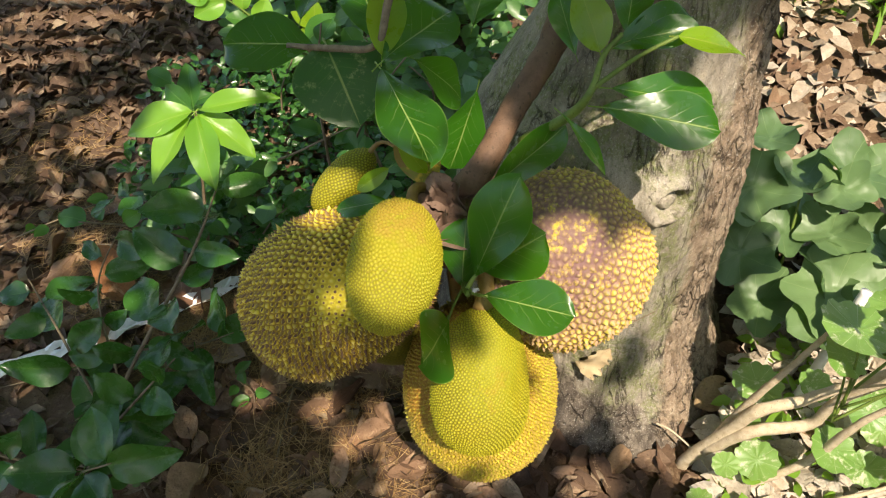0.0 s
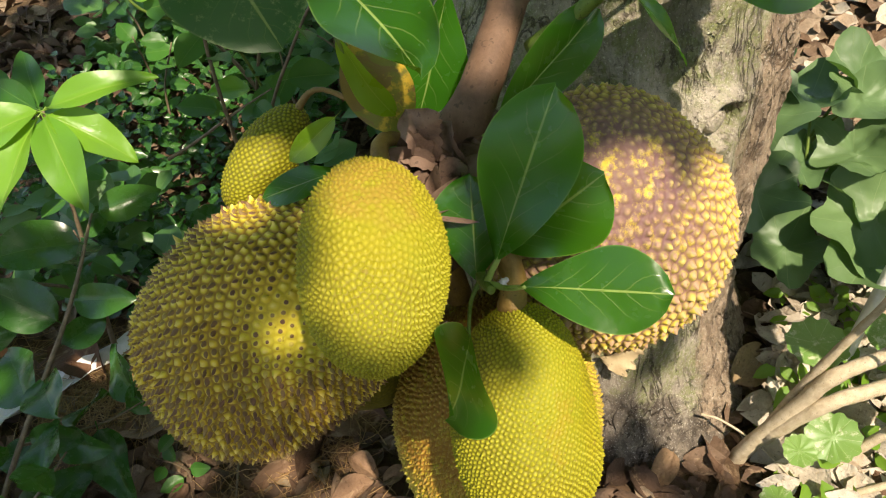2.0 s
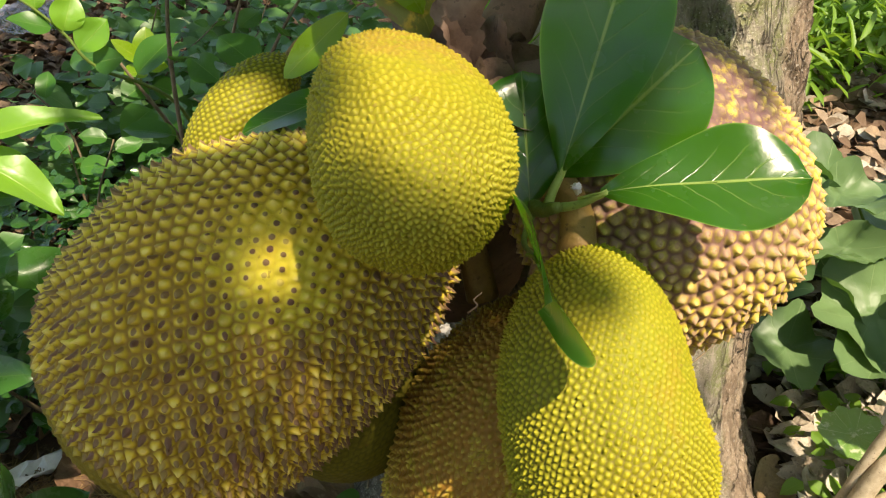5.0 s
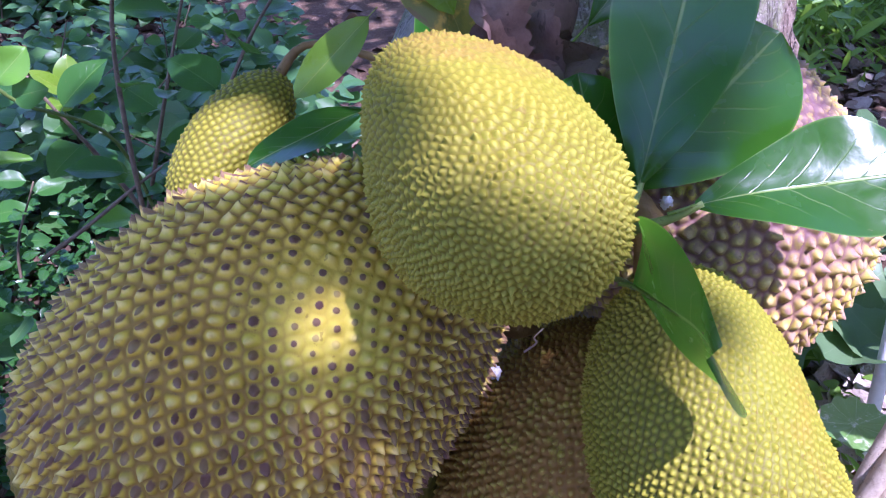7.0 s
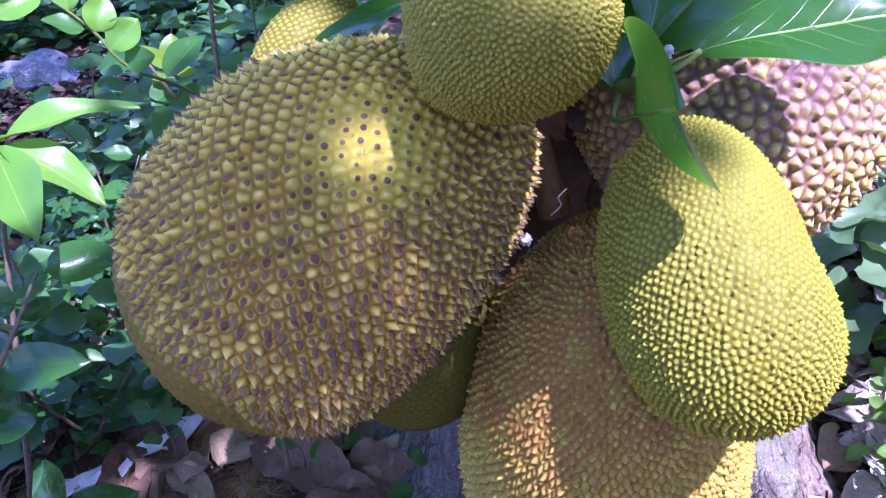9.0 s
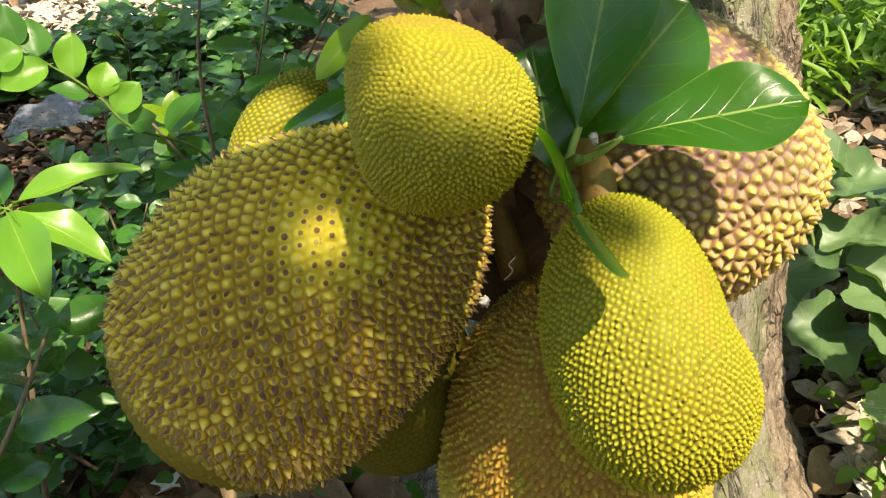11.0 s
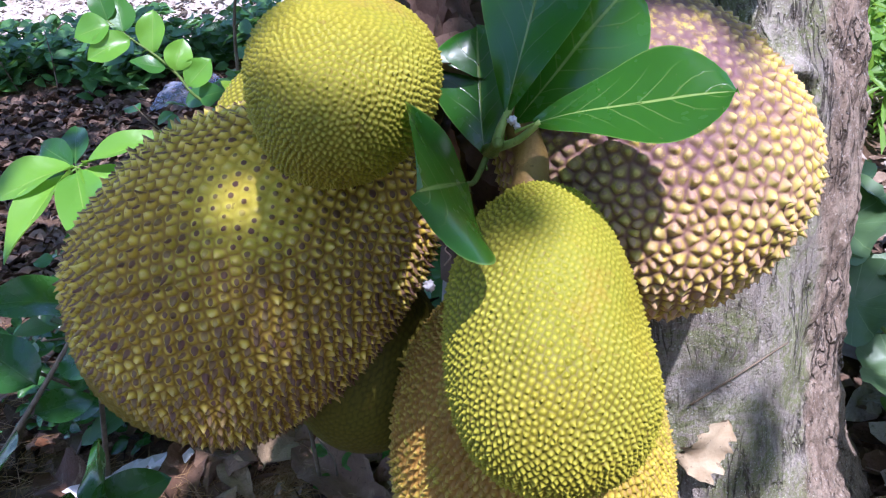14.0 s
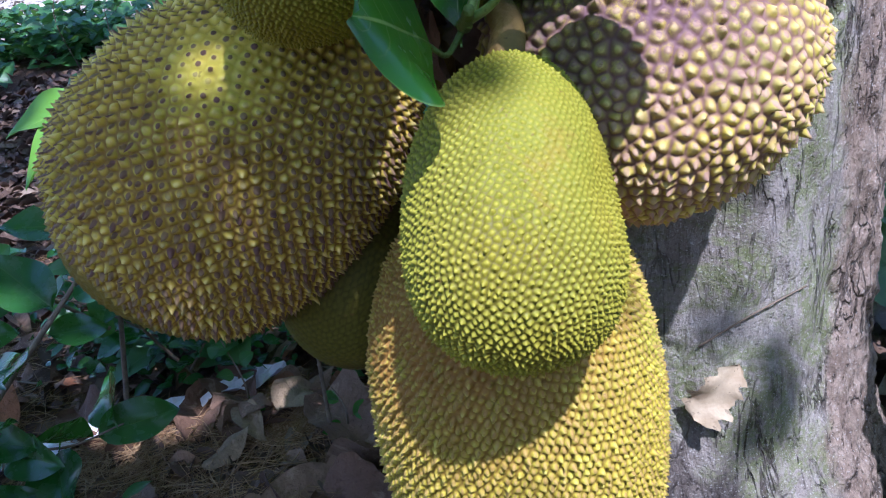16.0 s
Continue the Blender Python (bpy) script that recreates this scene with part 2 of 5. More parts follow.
    h = n.math("SUBTRACT", n.math("ADD", n.math("MULTIPLY", n.noise(90.0, 6, q, 0.7), n.math("ADD", 0.5, n.math("MULTIPLY", flake, 0.8))), n.math("ADD", n.math("MULTIPLY", grit, 0.4), n.math("MULTIPLY", fibre, -0.5))), edge)
    n.bump(h, 0.9, 0.008)
    return n.mat


def ground_skin():
    n = Nodes("soil", 0.92, 0.15)
    p = n.pos()
    c = n.ramp(n.noise(3.5, 7, p, 0.7), [(0.25, (0.06, 0.036, 0.022)), (0.5, (0.125, 0.076, 0.046)), (0.75, (0.20, 0.135, 0.085))])
    c = n.mix(n.math("MULTIPLY", n.smooth(n.noise(30.0, 5, p, 0.75), 0.52, 0.66), 0.7), c, (0.27, 0.19, 0.12))
    c = n.mix(n.math("MULTIPLY", n.smooth(n.noise(1.1, 3, p), 0.55, 0.7), 0.35), c, (0.10, 0.11, 0.035))
    c = n.mix(n.math("MULTIPLY", n.smooth(n.noise(140.0, 4, p), 0.6, 0.68), 0.6), c, (0.035, 0.023, 0.016))
    n.colour(c)
    n.bump(n.math("ADD", n.noise(45.0, 7, p, 0.75), n.math("MULTIPLY", n.noise(8.0, 4, p), 1.5)), 0.9, 0.02)
    return n.mat


def plain(name, colour, rough=0.5, amount=0.4, scale=30.0, bump=0.3):
    n = Nodes(name, rough, 0.4)
    p = n.pos()
    c = n.mix(n.math("MULTIPLY", n.smooth(n.noise(scale, 5, p, 0.7), 0.4, 0.7), amount), colour, tuple(0.45 * x for x in colour))
    n.colour(c)
    n.bump(n.noise(scale * 3, 4, p), bump, 0.003)
    return n.mat


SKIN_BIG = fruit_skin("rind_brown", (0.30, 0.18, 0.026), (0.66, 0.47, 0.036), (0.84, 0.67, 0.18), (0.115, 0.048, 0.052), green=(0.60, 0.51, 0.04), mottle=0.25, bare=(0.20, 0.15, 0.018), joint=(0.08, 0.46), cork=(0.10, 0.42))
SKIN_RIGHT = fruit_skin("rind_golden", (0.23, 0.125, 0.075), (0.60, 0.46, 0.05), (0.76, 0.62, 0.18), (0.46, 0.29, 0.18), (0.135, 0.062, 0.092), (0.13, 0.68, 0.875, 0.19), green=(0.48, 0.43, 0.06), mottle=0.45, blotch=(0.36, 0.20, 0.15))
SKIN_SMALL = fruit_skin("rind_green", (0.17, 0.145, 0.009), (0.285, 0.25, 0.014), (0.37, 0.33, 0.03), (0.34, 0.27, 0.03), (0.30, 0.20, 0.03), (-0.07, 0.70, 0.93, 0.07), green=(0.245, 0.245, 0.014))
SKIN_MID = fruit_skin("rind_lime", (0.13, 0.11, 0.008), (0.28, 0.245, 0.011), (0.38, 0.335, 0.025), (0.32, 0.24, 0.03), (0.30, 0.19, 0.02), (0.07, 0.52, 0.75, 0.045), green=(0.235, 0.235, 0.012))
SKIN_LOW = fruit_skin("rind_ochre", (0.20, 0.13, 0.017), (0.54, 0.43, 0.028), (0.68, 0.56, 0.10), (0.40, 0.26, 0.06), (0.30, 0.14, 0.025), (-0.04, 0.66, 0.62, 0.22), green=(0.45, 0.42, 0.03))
# olive rind darkened to stand for the deep shade it hangs in
SKIN_SHADE = fruit_skin("rind_olive_shaded", (0.075, 0.064, 0.008), (0.125, 0.11, 0.010), (0.15, 0.13, 0.015), (0.12, 0.09, 0.02))
LEAF_TREE = leaf_skin("leaf_glossy", (0.010, 0.058, 0.006), (0.026, 0.118, 0.010), (0.36, 0.48, 0.12), 0.17, 0.30, (0.20, 0.58, 0.02), 6.5, gloss=0.5, veins=0.22)
LEAF_MARKED = leaf_skin("leaf_marked", (0.014, 0.062, 0.012), (0.024, 0.09, 0.016), (0.30, 0.36, 0.10), 0.34, 0.2, (0.12, 0.3, 0.02), marks=0.5)
LEAF_YELLOWING = leaf_skin("leaf_yellowing", (0.12, 0.14, 0.02), (0.22, 0.17, 0.03), (0.36, 0.32, 0.07), 0.45, 0.25, (0.4, 0.35, 0.04), marks=0.0)
LEAF_YOUNG = leaf_skin("leaf_young", (0.10, 0.22, 0.014), (0.17, 0.30, 0.016), (0.42, 0.46, 0.08), 0.24, 0.4, (0.42, 0.55, 0.03))
LEAF_SHRUB = leaf_skin("leaf_shrub", (0.020, 0.085, 0.016), (0.048, 0.155, 0.024), (0.14, 0.27, 0.06), 0.3, 0.28, (0.2, 0.42, 0.04), gloss=0.3)
LEAF_DARK = leaf_skin("leaf_dark", (0.016, 0.072, 0.013), (0.036, 0.120, 0.020), (0.08, 0.18, 0.035), 0.2, 0.2, (0.1, 0.28, 0.02), gloss=0.5)
# young green made brighter than the shrub's, with sunlight put into the colour
LEAF_FRESH_SUNLIT = leaf_skin("leaf_fresh_sunlit", (0.09, 0.25, 0.025), (0.17, 0.36, 0.035), (0.28, 0.42, 0.08), 0.28, 0.35, (0.3, 0.52, 0.04))
LEAF_BROAD = leaf_skin("leaf_broad", (0.035, 0.085, 0.032), (0.13, 0.215, 0.085), (0.18, 0.27, 0.11), 0.40, 0.18, (0.16, 0.34, 0.05), 5.0, gloss=0.4)
LEAF_PALE = leaf_skin("leaf_variegated", (0.09, 0.22, 0.035), (0.17, 0.31, 0.07), (0.50, 0.56, 0.30), 0.38, 0.3, (0.4, 0.5, 0.15), 4.0, marks=0.8)
LEAF_CARPET = leaf_skin("leaf_carpet", (0.022, 0.085, 0.022), (0.065, 0.165, 0.038), (0.14, 0.25, 0.08), 0.32, 0.22, (0.2, 0.4, 0.05), gloss=0.5)
LEAF_GRASS = leaf_skin("leaf_grass", (0.08, 0.19, 0.02), (0.16, 0.30, 0.03), (0.22, 0.34, 0.06), 0.45, 0.35, (0.3, 0.5, 0.04))
DRY = dry_skin("dry_leaf", [(0.0, (0.10, 0.055, 0.035)), (0.35, (0.20, 0.115, 0.07)), (0.65, (0.28, 0.17, 0.105)), (0.88, (0.37, 0.25, 0.15)), (1.0, (0.30, 0.12, 0.05))])
DRY_BROWN = dry_skin("dry_leaf_brown", [(0.0, (0.16, 0.08, 0.048)), (0.5, (0.23, 0.125, 0.075)), (1.0, (0.31, 0.19, 0.115))])
DRY_TAN = dry_skin("dry_leaf_tan", [(0.0, (0.33, 0.23, 0.12)), (1.0, (0.42, 0.31, 0.175))])
DRY_RUST = dry_skin("dry_leaf_rust", [(0.0, (0.32, 0.13, 0.05)), (1.0, (0.34, 0.14, 0.055))])
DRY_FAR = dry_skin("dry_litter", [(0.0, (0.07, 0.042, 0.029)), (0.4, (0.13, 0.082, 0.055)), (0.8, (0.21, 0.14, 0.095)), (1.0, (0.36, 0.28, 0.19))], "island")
# pale dry leaves, lightened further: glare of strong sun is in the colour
DRY_SUN_PALE = dry_skin("sun_pale_litter", [(0.0, (0.44, 0.37, 0.28)), (1.0, (0.74, 0.68, 0.58))], "island")
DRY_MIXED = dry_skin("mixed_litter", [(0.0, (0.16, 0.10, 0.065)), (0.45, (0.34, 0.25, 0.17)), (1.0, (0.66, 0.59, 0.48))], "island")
STRAW = dry_skin("straw", [(0.0, (0.30, 0.17, 0.07)), (0.6, (0.48, 0.30, 0.13)), (1.0, (0.62, 0.44, 0.22))], "island")
BARK = bark_skin()
SOIL = ground_skin()
BRANCH = stem_skin("branch_bark", (0.085, 0.047, 0.03), (0.19, 0.112, 0.072), 30.0)
TWIG_GREEN = stem_skin("green_twig", (0.07, 0.12, 0.02), (0.15, 0.21, 0.04), 50.0, 0.5)
TWIG_BROWN = stem_skin("brown_twig", (0.11, 0.08, 0.05), (0.25, 0.19, 0.12), 80.0)
STEM_PALE = stem_skin("pale_stem", (0.33, 0.26, 0.17), (0.55, 0.46, 0.33), 70.0)
STALK_PALE = stem_skin("pale_green_stalk", (0.19, 0.29, 0.06), (0.30, 0.40, 0.10), 40.0, 0.45)
STALK = stem_skin("fruit_stalk", (0.17, 0.095, 0.03), (0.29, 0.185, 0.05), 40.0, 0.55)
HUSK = stem_skin("dry_bract", (0.085, 0.05, 0.036), (0.23, 0.15, 0.11), 34.0)
PEEL = stem_skin("peeling_bark", (0.30, 0.22, 0.12), (0.46, 0.37, 0.23), 25.0)
STRIP = plain("white_strip", (0.78, 0.77, 0.76), 0.5, 0.35, 25.0)
PIPE = plain("pvc", (0.68, 0.68, 0.66), 0.4, 0.3, 20.0)


def bag_skin():
    n = Nodes("clear_plastic", 0.18, 0.5)
    n.colour((0.32, 0.34, 0.40))
    n.bsdf.inputs["Alpha"].default_value = 0.45
    n.bump(n.noise(14.0, 5, n.pos()), 0.8, 0.02)
    return n.mat


BAG = bag_skin()


# ---- building tools ----
def link(name, mesh, material, parent=None, label="", smooth=True):
    if material and not mesh.materials:
        mesh.materials.append(material)
    if smooth:
        mesh.shade_smooth()
    ob = new(name, mesh)
    ob.parent = parent
    if label:
        tagged(ob, label)
    return ob


def sheet(name, verts, faces, uvs=None):
    """A mesh from arrays that code has worked out; uvs: one pair a vertex."""
    mesh = bpy.data.meshes.new(name)
    mesh.from_pydata([tuple(v) for v in verts], [], [tuple(f) for f in faces])
    if uvs is not None:
        layer = mesh.uv_layers.new(name="UVMap")
        index = np.empty(len(mesh.loops), dtype=np.int32)
        mesh.loops.foreach_get("vertex_index", index)
        layer.data.foreach_set("uv", np.asarray(uvs, dtype=np.float32)[index].ravel())
    mesh.update()
    return mesh


def thing(name, label, category, at=(0, 0, 0), group="", kind=""):
    ob = new(name)
    ob.empty_display_size = 0.05
    ob.location = at
    return tagged(ob, label, category, group, kind)


def smooth_line(points, steps=6):
    """Catmull-Rom through the points."""
    p = [Vector(a) for a in points]
    p = [p[0] * 2 - p[1]] + p + [p[-1] * 2 - p[-2]]
    out = []
    for i in range(1, len(p) - 2):
        for k in range(steps):
            t = k / steps
            a, b, c, d = p[i - 1 : i + 3]
            out.append(0.5 * (2 * b + (c - a) * t + (2 * a - 5 * b + 4 * c - d) * t * t + (3 * b - a - 3 * c + d) * t**3))
    return out + [p[-2]]


def tube(points, radii, sides=10, rough=0.0, seed=0, steps=6):
    """Tapered round stem along a smooth line, closed at both ends. Returns vertex and face lists."""
    line = smooth_line(points, steps)
    rng = random.Random(seed)
    verts, faces = [], []
    side = Vector((0.3, 0.2, 1)).normalized()
    for i, c in enumerate(line):
        f = i / (len(line) - 1) * (len(radii) - 1)
        k = min(int(f), len(radii) - 2)
        r = radii[k] + (radii[k + 1] - radii[k]) * (f - k)
        way = (line[min(i + 1, len(line) - 1)] - line[max(i - 1, 0)]).normalized()
        side = (side - way * side.dot(way)).normalized()
        other = way.cross(side)
        for j in range(sides):
            a = 2 * math.pi * j / sides
            rr = r * (1 + rough * rng.uniform(-1, 1))
            verts.append(c + (side * math.cos(a) + other * math.sin(a)) * rr)
    for i in range(len(line) - 1):
        for j in range(sides):
            a, b = i * sides + j, i * sides + (j + 1) % sides
            faces.append((a, b, b + sides, a + sides))
    faces.append(tuple(reversed(range(sides))))
    faces.append(tuple(range(len(verts) - sides, len(verts))))
    return verts, faces


def stem(name, points, radii, material, parent, label="", sides=10, rough=0.0, seed=0):
    return link(name, sheet(name, *tube(points, radii, sides, rough, seed)), material, parent, label)


def cube_sphere(n):
    """Even grid of quads on the unit sphere."""
    a = np.tan(np.linspace(-math.pi / 4, math.pi / 4, n + 1))
    s, t = np.meshgrid(a, a, indexing="ij")
    one = np.ones_like(s)
    grids = [(one, s, t), (-one, t, s), (t, one, s), (s, -one, t), (s, t, one), (t, s, -one)]
    verts = np.concatenate([np.stack(g, -1).reshape(-1, 3) for g in grids])
    verts /= np.linalg.norm(verts, axis=1, keepdims=True)
    i, j = np.meshgrid(np.arange(n), np.arange(n), indexing="ij")
    q = np.stack([i * (n + 1) + j, (i + 1) * (n + 1) + j, (i + 1) * (n + 1) + j + 1, i * (n + 1) + j + 1], -1).reshape(-1, 4)
    quads = np.concatenate([q + k * (n + 1) ** 2 for k in range(6)])
    key = np.round(verts * 1e5).astype(np.int64)
    _, first, inverse = np.unique(key, axis=0, return_index=True, return_inverse=True)
    return verts[first], inverse.ravel()[quads]


def leaf_blade(seed, blunt=0.8, fat=0.7, fold=0.10, curl=0.18, wave=0.02, twist=0.0, nu=14, nv=6, petiole=0.12, lobes=0, teeth=0.0):
    """One leaf of length 1 and width 1 along x, its face to +z, with a short stalk behind the base."""
    rng = random.Random(seed)
    ph = [rng.uniform(0, 6.3) for _ in range(4)]
    verts, faces, uvs = [], [], []
    for i in range(nu + 1):
        s = i / nu
        w = max(math.sin(math.pi * min(s, 1) ** blunt), 0.0) ** fat
        w = max(w, 0.02)
        if lobes:
            w *= 1 + 0.16 * math.sin(s * math.pi * 2 * lobes + ph[3])
        for j in range(nv + 1):
            v = j / nv * 2 - 1
            edge = 1 + teeth * math.sin(s * 38 + ph[2]) * abs(v)
            y = 0.5 * w * v * edge
            z = -curl * s * s + fold * abs(y) * 2 + wave * math.sin(s * 9 + ph[0] + v * 1.5) * (0.3 + abs(v)) + wave * 0.7 * math.sin(s * 5 + ph[1]) * v
            a = twist * s
            verts.append((s * (1 - 0.15 * curl), y * math.cos(a) - z * math.sin(a) * 0.3, z + y * math.sin(a)))
            uvs.append((s, 0.5 + 0.5 * v))
    for i in range(nu):
        for j in range(nv):
            a = i * (nv + 1) + j
            faces.append((a, a + nv + 1, a + nv + 2, a + 1))
    if petiole:
        base = len(verts)
        for x, r, z in ((-petiole, 0.014, -0.25 * petiole), (0.0, 0.011, -0.004), (0.55, 0.005, -curl * 0.3 - 0.006)):
            for k in range(5):
                a = 2 * math.pi * k / 5
                verts.append((x, r * math.cos(a), z + r * math.sin(a)))
                uvs.append((0.02, 0.5))
        for i in range(2):
            for k in range(5):
                a, b = base + i * 5 + k, base + i * 5 + (k + 1) % 5
                faces.append((a, b, b + 5, a + 5))
    return sheet("leaf", verts, faces, uvs)


def round_blade(seed, lobes=9, deep=0.05, cup=0.12, rings=6, spokes=36):
    """Round scalloped leaf of diameter 1 on its stalk, its face to +z, centre at x 0.5."""
    rng = random.Random(seed)
    verts, faces, uvs = [(0.45, 0, 0.02)], [], [(0.5, 0.5)]
    ph = rng.uniform(0, 6)
    for r in range(1, rings + 1):
        q = r / rings
        for k in range(spokes):
            a = 2 * math.pi * k / spokes
            rim = 0.5 * q * (1 + deep * q * math.cos(lobes * a + ph) + 0.05 * math.sin(2 * a + ph))
            z = cup * q * q * (0.6 + 0.5 * math.sin(3 * a + ph)) * 0.5 + 0.02 * q * math.cos(lobes * a + ph) + 0.12 * cup * q * noise.noise(Vector((q * 5 * math.cos(a), q * 5 * math.sin(a), seed)))
            verts.append((0.5 + rim * math.cos(a) * 0.95, rim * math.sin(a), z))
            sector = (a / (2 * math.pi) * 7) % 1
            uvs.append((q, 0.5 + (sector - 0.5)))
    for k in range(spokes):
        faces.append((0, 1 + k, 1 + (k + 1) % spokes))
    for r in range(rings - 1):
        for k in range(spokes):
            a, b = 1 + r * spokes + k, 1 + r * spokes + (k + 1) % spokes
            faces.append((a, a + spokes, b + spokes, b))
    return sheet("leaf", verts, faces, uvs)


def aim(base, tip, face, width=1.0):
    """Matrix that lays a unit leaf from base to tip with its face towards the given way."""
    base, tip = Vector(base), Vector(tip)
    x = tip - base
    length = x.length
    x = x / length
    z = Vector(face)
    z = (z - x * z.dot(x))
    z = z.normalized() if z.length > 1e-4 else x.orthogonal().normalized()
    y = z.cross(x)
    m = Matrix((x, y, z)).transposed().to_4x4() @ Matrix.Diagonal((length, width, (length + width) / 2, 1))
    m.translation = base
    return m


def put_leaf(mesh, parent, base, tip, width, face=(0, -0.5, 1), label="", name="leaf"):
    ob = new(name, mesh)
    ob.parent = parent
    inv = parent.matrix_world.inverted() if parent else Matrix()
    ob.matrix_local = inv @ aim(base, tip, face, width)
    if label:
        tagged(ob, label)
    return ob


def skinned(mesh, material):
    mesh.materials.append(material)
    mesh.shade_smooth()
    return mesh


def scattered(name, unit, places, material, parent=None):
    """Many copies of one small mesh joined into one. places: matrices."""
    n, v = len(places), np.empty(len(unit.vertices) * 3, dtype=np.float32)
    unit.vertices.foreach_get("co", v)
    v = np.c_[v.reshape(-1, 3), np.ones(len(unit.vertices))]
    m = np.array([np.array(p) for p in places])
    verts = np.einsum("nij,vj->nvi", m, v)[..., :3].reshape(-1, 3)
    loops = np.empty(len(unit.loops), dtype=np.int32)
    unit.loops.foreach_get("vertex_index", loops)
    start = np.empty(len(unit.polygons), dtype=np.int32)
    unit.polygons.foreach_get("loop_start", start)
    mesh = bpy.data.meshes.new(name)
    mesh.vertices.add(len(verts))
    mesh.vertices.foreach_set("co", verts.astype(np.float32).ravel())
    mesh.loops.add(len(loops) * n)
    mesh.loops.foreach_set("vertex_index", (loops[None] + np.arange(n)[:, None] * len(v)).ravel().astype(np.int32))
    mesh.polygons.add(len(start) * n)
    mesh.polygons.foreach_set("loop_start", (start[None] + np.arange(n)[:, None] * len(loops)).ravel().astype(np.int32))
    if unit.uv_layers:
        uv = np.empty(len(unit.loops) * 2, dtype=np.float32)
        unit.uv_layers[0].data.foreach_get("uv", uv)
        mesh.uv_layers.new(name="UVMap").data.foreach_set("uv", np.tile(uv, n))
    mesh.update(calc_edges=True)
    mesh.validate()
    return link(name, mesh, material, parent)


# ---- ground ----
def ground_height(x, y):
    far = max(0.0, y - 1.7)
    rise = 0.13 * far if far < 5 else 0.65 + 0.02 * (far - 5)
    bumps = 0.03 * noise.noise(Vector((x * 1.7, y * 1.7, 0))) + 0.012 * noise.noise(Vector((x * 7, y * 7, 3)))
    return rise + bumps


def build_ground():
    a = np.linspace(-1, 1, 181)
    xs = np.sinh(a * 4.2) / math.sinh(4.2) * 60
    ys = 1.0 + np.sinh(a * 4.2) / math.sinh(4.2) * 60
    n = len(a)
    verts = [(x, y, ground_height(x, y)) for x in xs for y in ys]
    faces = [(i * n + j, (i + 1) * n + j, (i + 1) * n + j + 1, i * n + j + 1) for i in range(n - 1) for j in range(n - 1)]
    tagged(link("ground", sheet("ground", verts, faces), SOIL), "brown soil strewn with dry leaves under the tree", "ground", kind="structure")


build_ground()


# ---- the tree ----
AXIS = (0.28, 1.182, -0.012, -0.122)


def trunk_shrink(z):
    """The trunk narrows on its left above the fruits."""
    f = min(1.0, max(0.0, (z - 0.68) / 0.4))
    return 0.075 * f * f * (3 - 2 * f)


def trunk_axis(z):
    return AXIS[0] + AXIS[2] * (z - 0.5) + 0.9 * trunk_shrink(z), AXIS[1] + AXIS[3] * (min(z, 1.3) - 0.5)


def trunk_radius(angle, z):
    r = 0.299 + 0.106 * (0.5 - min(z, 1.2)) - trunk_shrink(z)
    flare = math.exp(-max(z, -0.15) / 0.11)
    lobes = 0.075 + 0.05 * math.cos(3 * (angle + 1.05)) + 0.03 * math.cos(5 * angle + 0.6)
    r += flare * lobes
    r += 0.010 * math.sin(3 * angle + 1.0 + z) + 0.006 * math.sin(7 * angle - 2 * z)
    return r


def build_trunk(tree):
    around, up, rows = 400, 380, 330
    verts, faces = [], []
    for i in range(up + 1):
        z = -0.15 + 1.45 * i / rows if i <= rows else 1.3 + 2.05 * (i - rows) / (up - rows)
        cx, cy = trunk_axis(z)
        for j in range(around):
            a = 2 * math.pi * j / around
            r = trunk_radius(a, z)
            p = Vector((math.cos(a) * r, math.sin(a) * r, z))
            r += 0.010 * noise.noise(Vector((p.x * 5, p.y * 5, z * 2.2)))
            r += 0.005 * noise.noise(Vector((p.x * 24, p.y * 24, z * 9)))
            ridge = 1 - abs(noise.noise(Vector((p.x * 30, p.y * 30, z * 7 + 4))))
            r += 0.003 * noise.noise(Vector((p.x * 70, p.y * 70, z * 30))) - 0.009 * max(0, ridge - 0.86) / 0.14 * max(0.0, noise.noise(Vector((p.x * 4, p.y * 4, z * 3 + 9))) + 0.25)
            # flaking cork on the right
            cork = min(1.0, max(0.0, (cx + p.x - 0.43) / 0.05)) if p.y < 0.1 else 0.0
            r += cork * (0.007 * noise.noise(Vector((p.x * 45, p.y * 45, z * 26))) + 0.004 * noise.noise(Vector((p.x * 120, p.y * 120, z * 70))))
            # the deep groove above the fruits
            if p.y < 0 and z > 0.7:
                gx = cx + p.x - (0.285 - 0.05 * (z - 0.9))
                r -= 0.05 * math.exp(-((gx / 0.022) ** 2)) * min(1.0, (z - 0.7) / 0.2)
            # the healed branch scar
            d = math.hypot((cx + p.x - 0.36) * 0.9, z - 0.737) if p.y < 0 else 9
            if d < 0.09:
                r += 0.016 * math.exp(-(((d - 0.036) / 0.011) ** 2)) + 0.010 * math.exp(-((d / 0.016) ** 2)) - 0.022 * math.exp(-(((d - 0.020) / 0.005) ** 2)) * (0.4 + 0.6 * max(0.0, math.sin(4 * a + 60 * z)))
            verts.append((cx + math.cos(a) * r, cy + math.sin(a) * r, z))
    for i in range(up):
        for j in range(around):
            a, b = i * around + j, i * around + (j + 1) % around
            faces.append((a, b, b + around, a + around))
    faces.append(tuple(range(len(verts) - around, len(verts))))
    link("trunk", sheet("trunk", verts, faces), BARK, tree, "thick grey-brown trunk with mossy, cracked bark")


tree = thing("jackfruit_tree", "large jackfruit tree with grey mossy trunk and glossy leaves", "tree", (0.28, 1.18, 0))
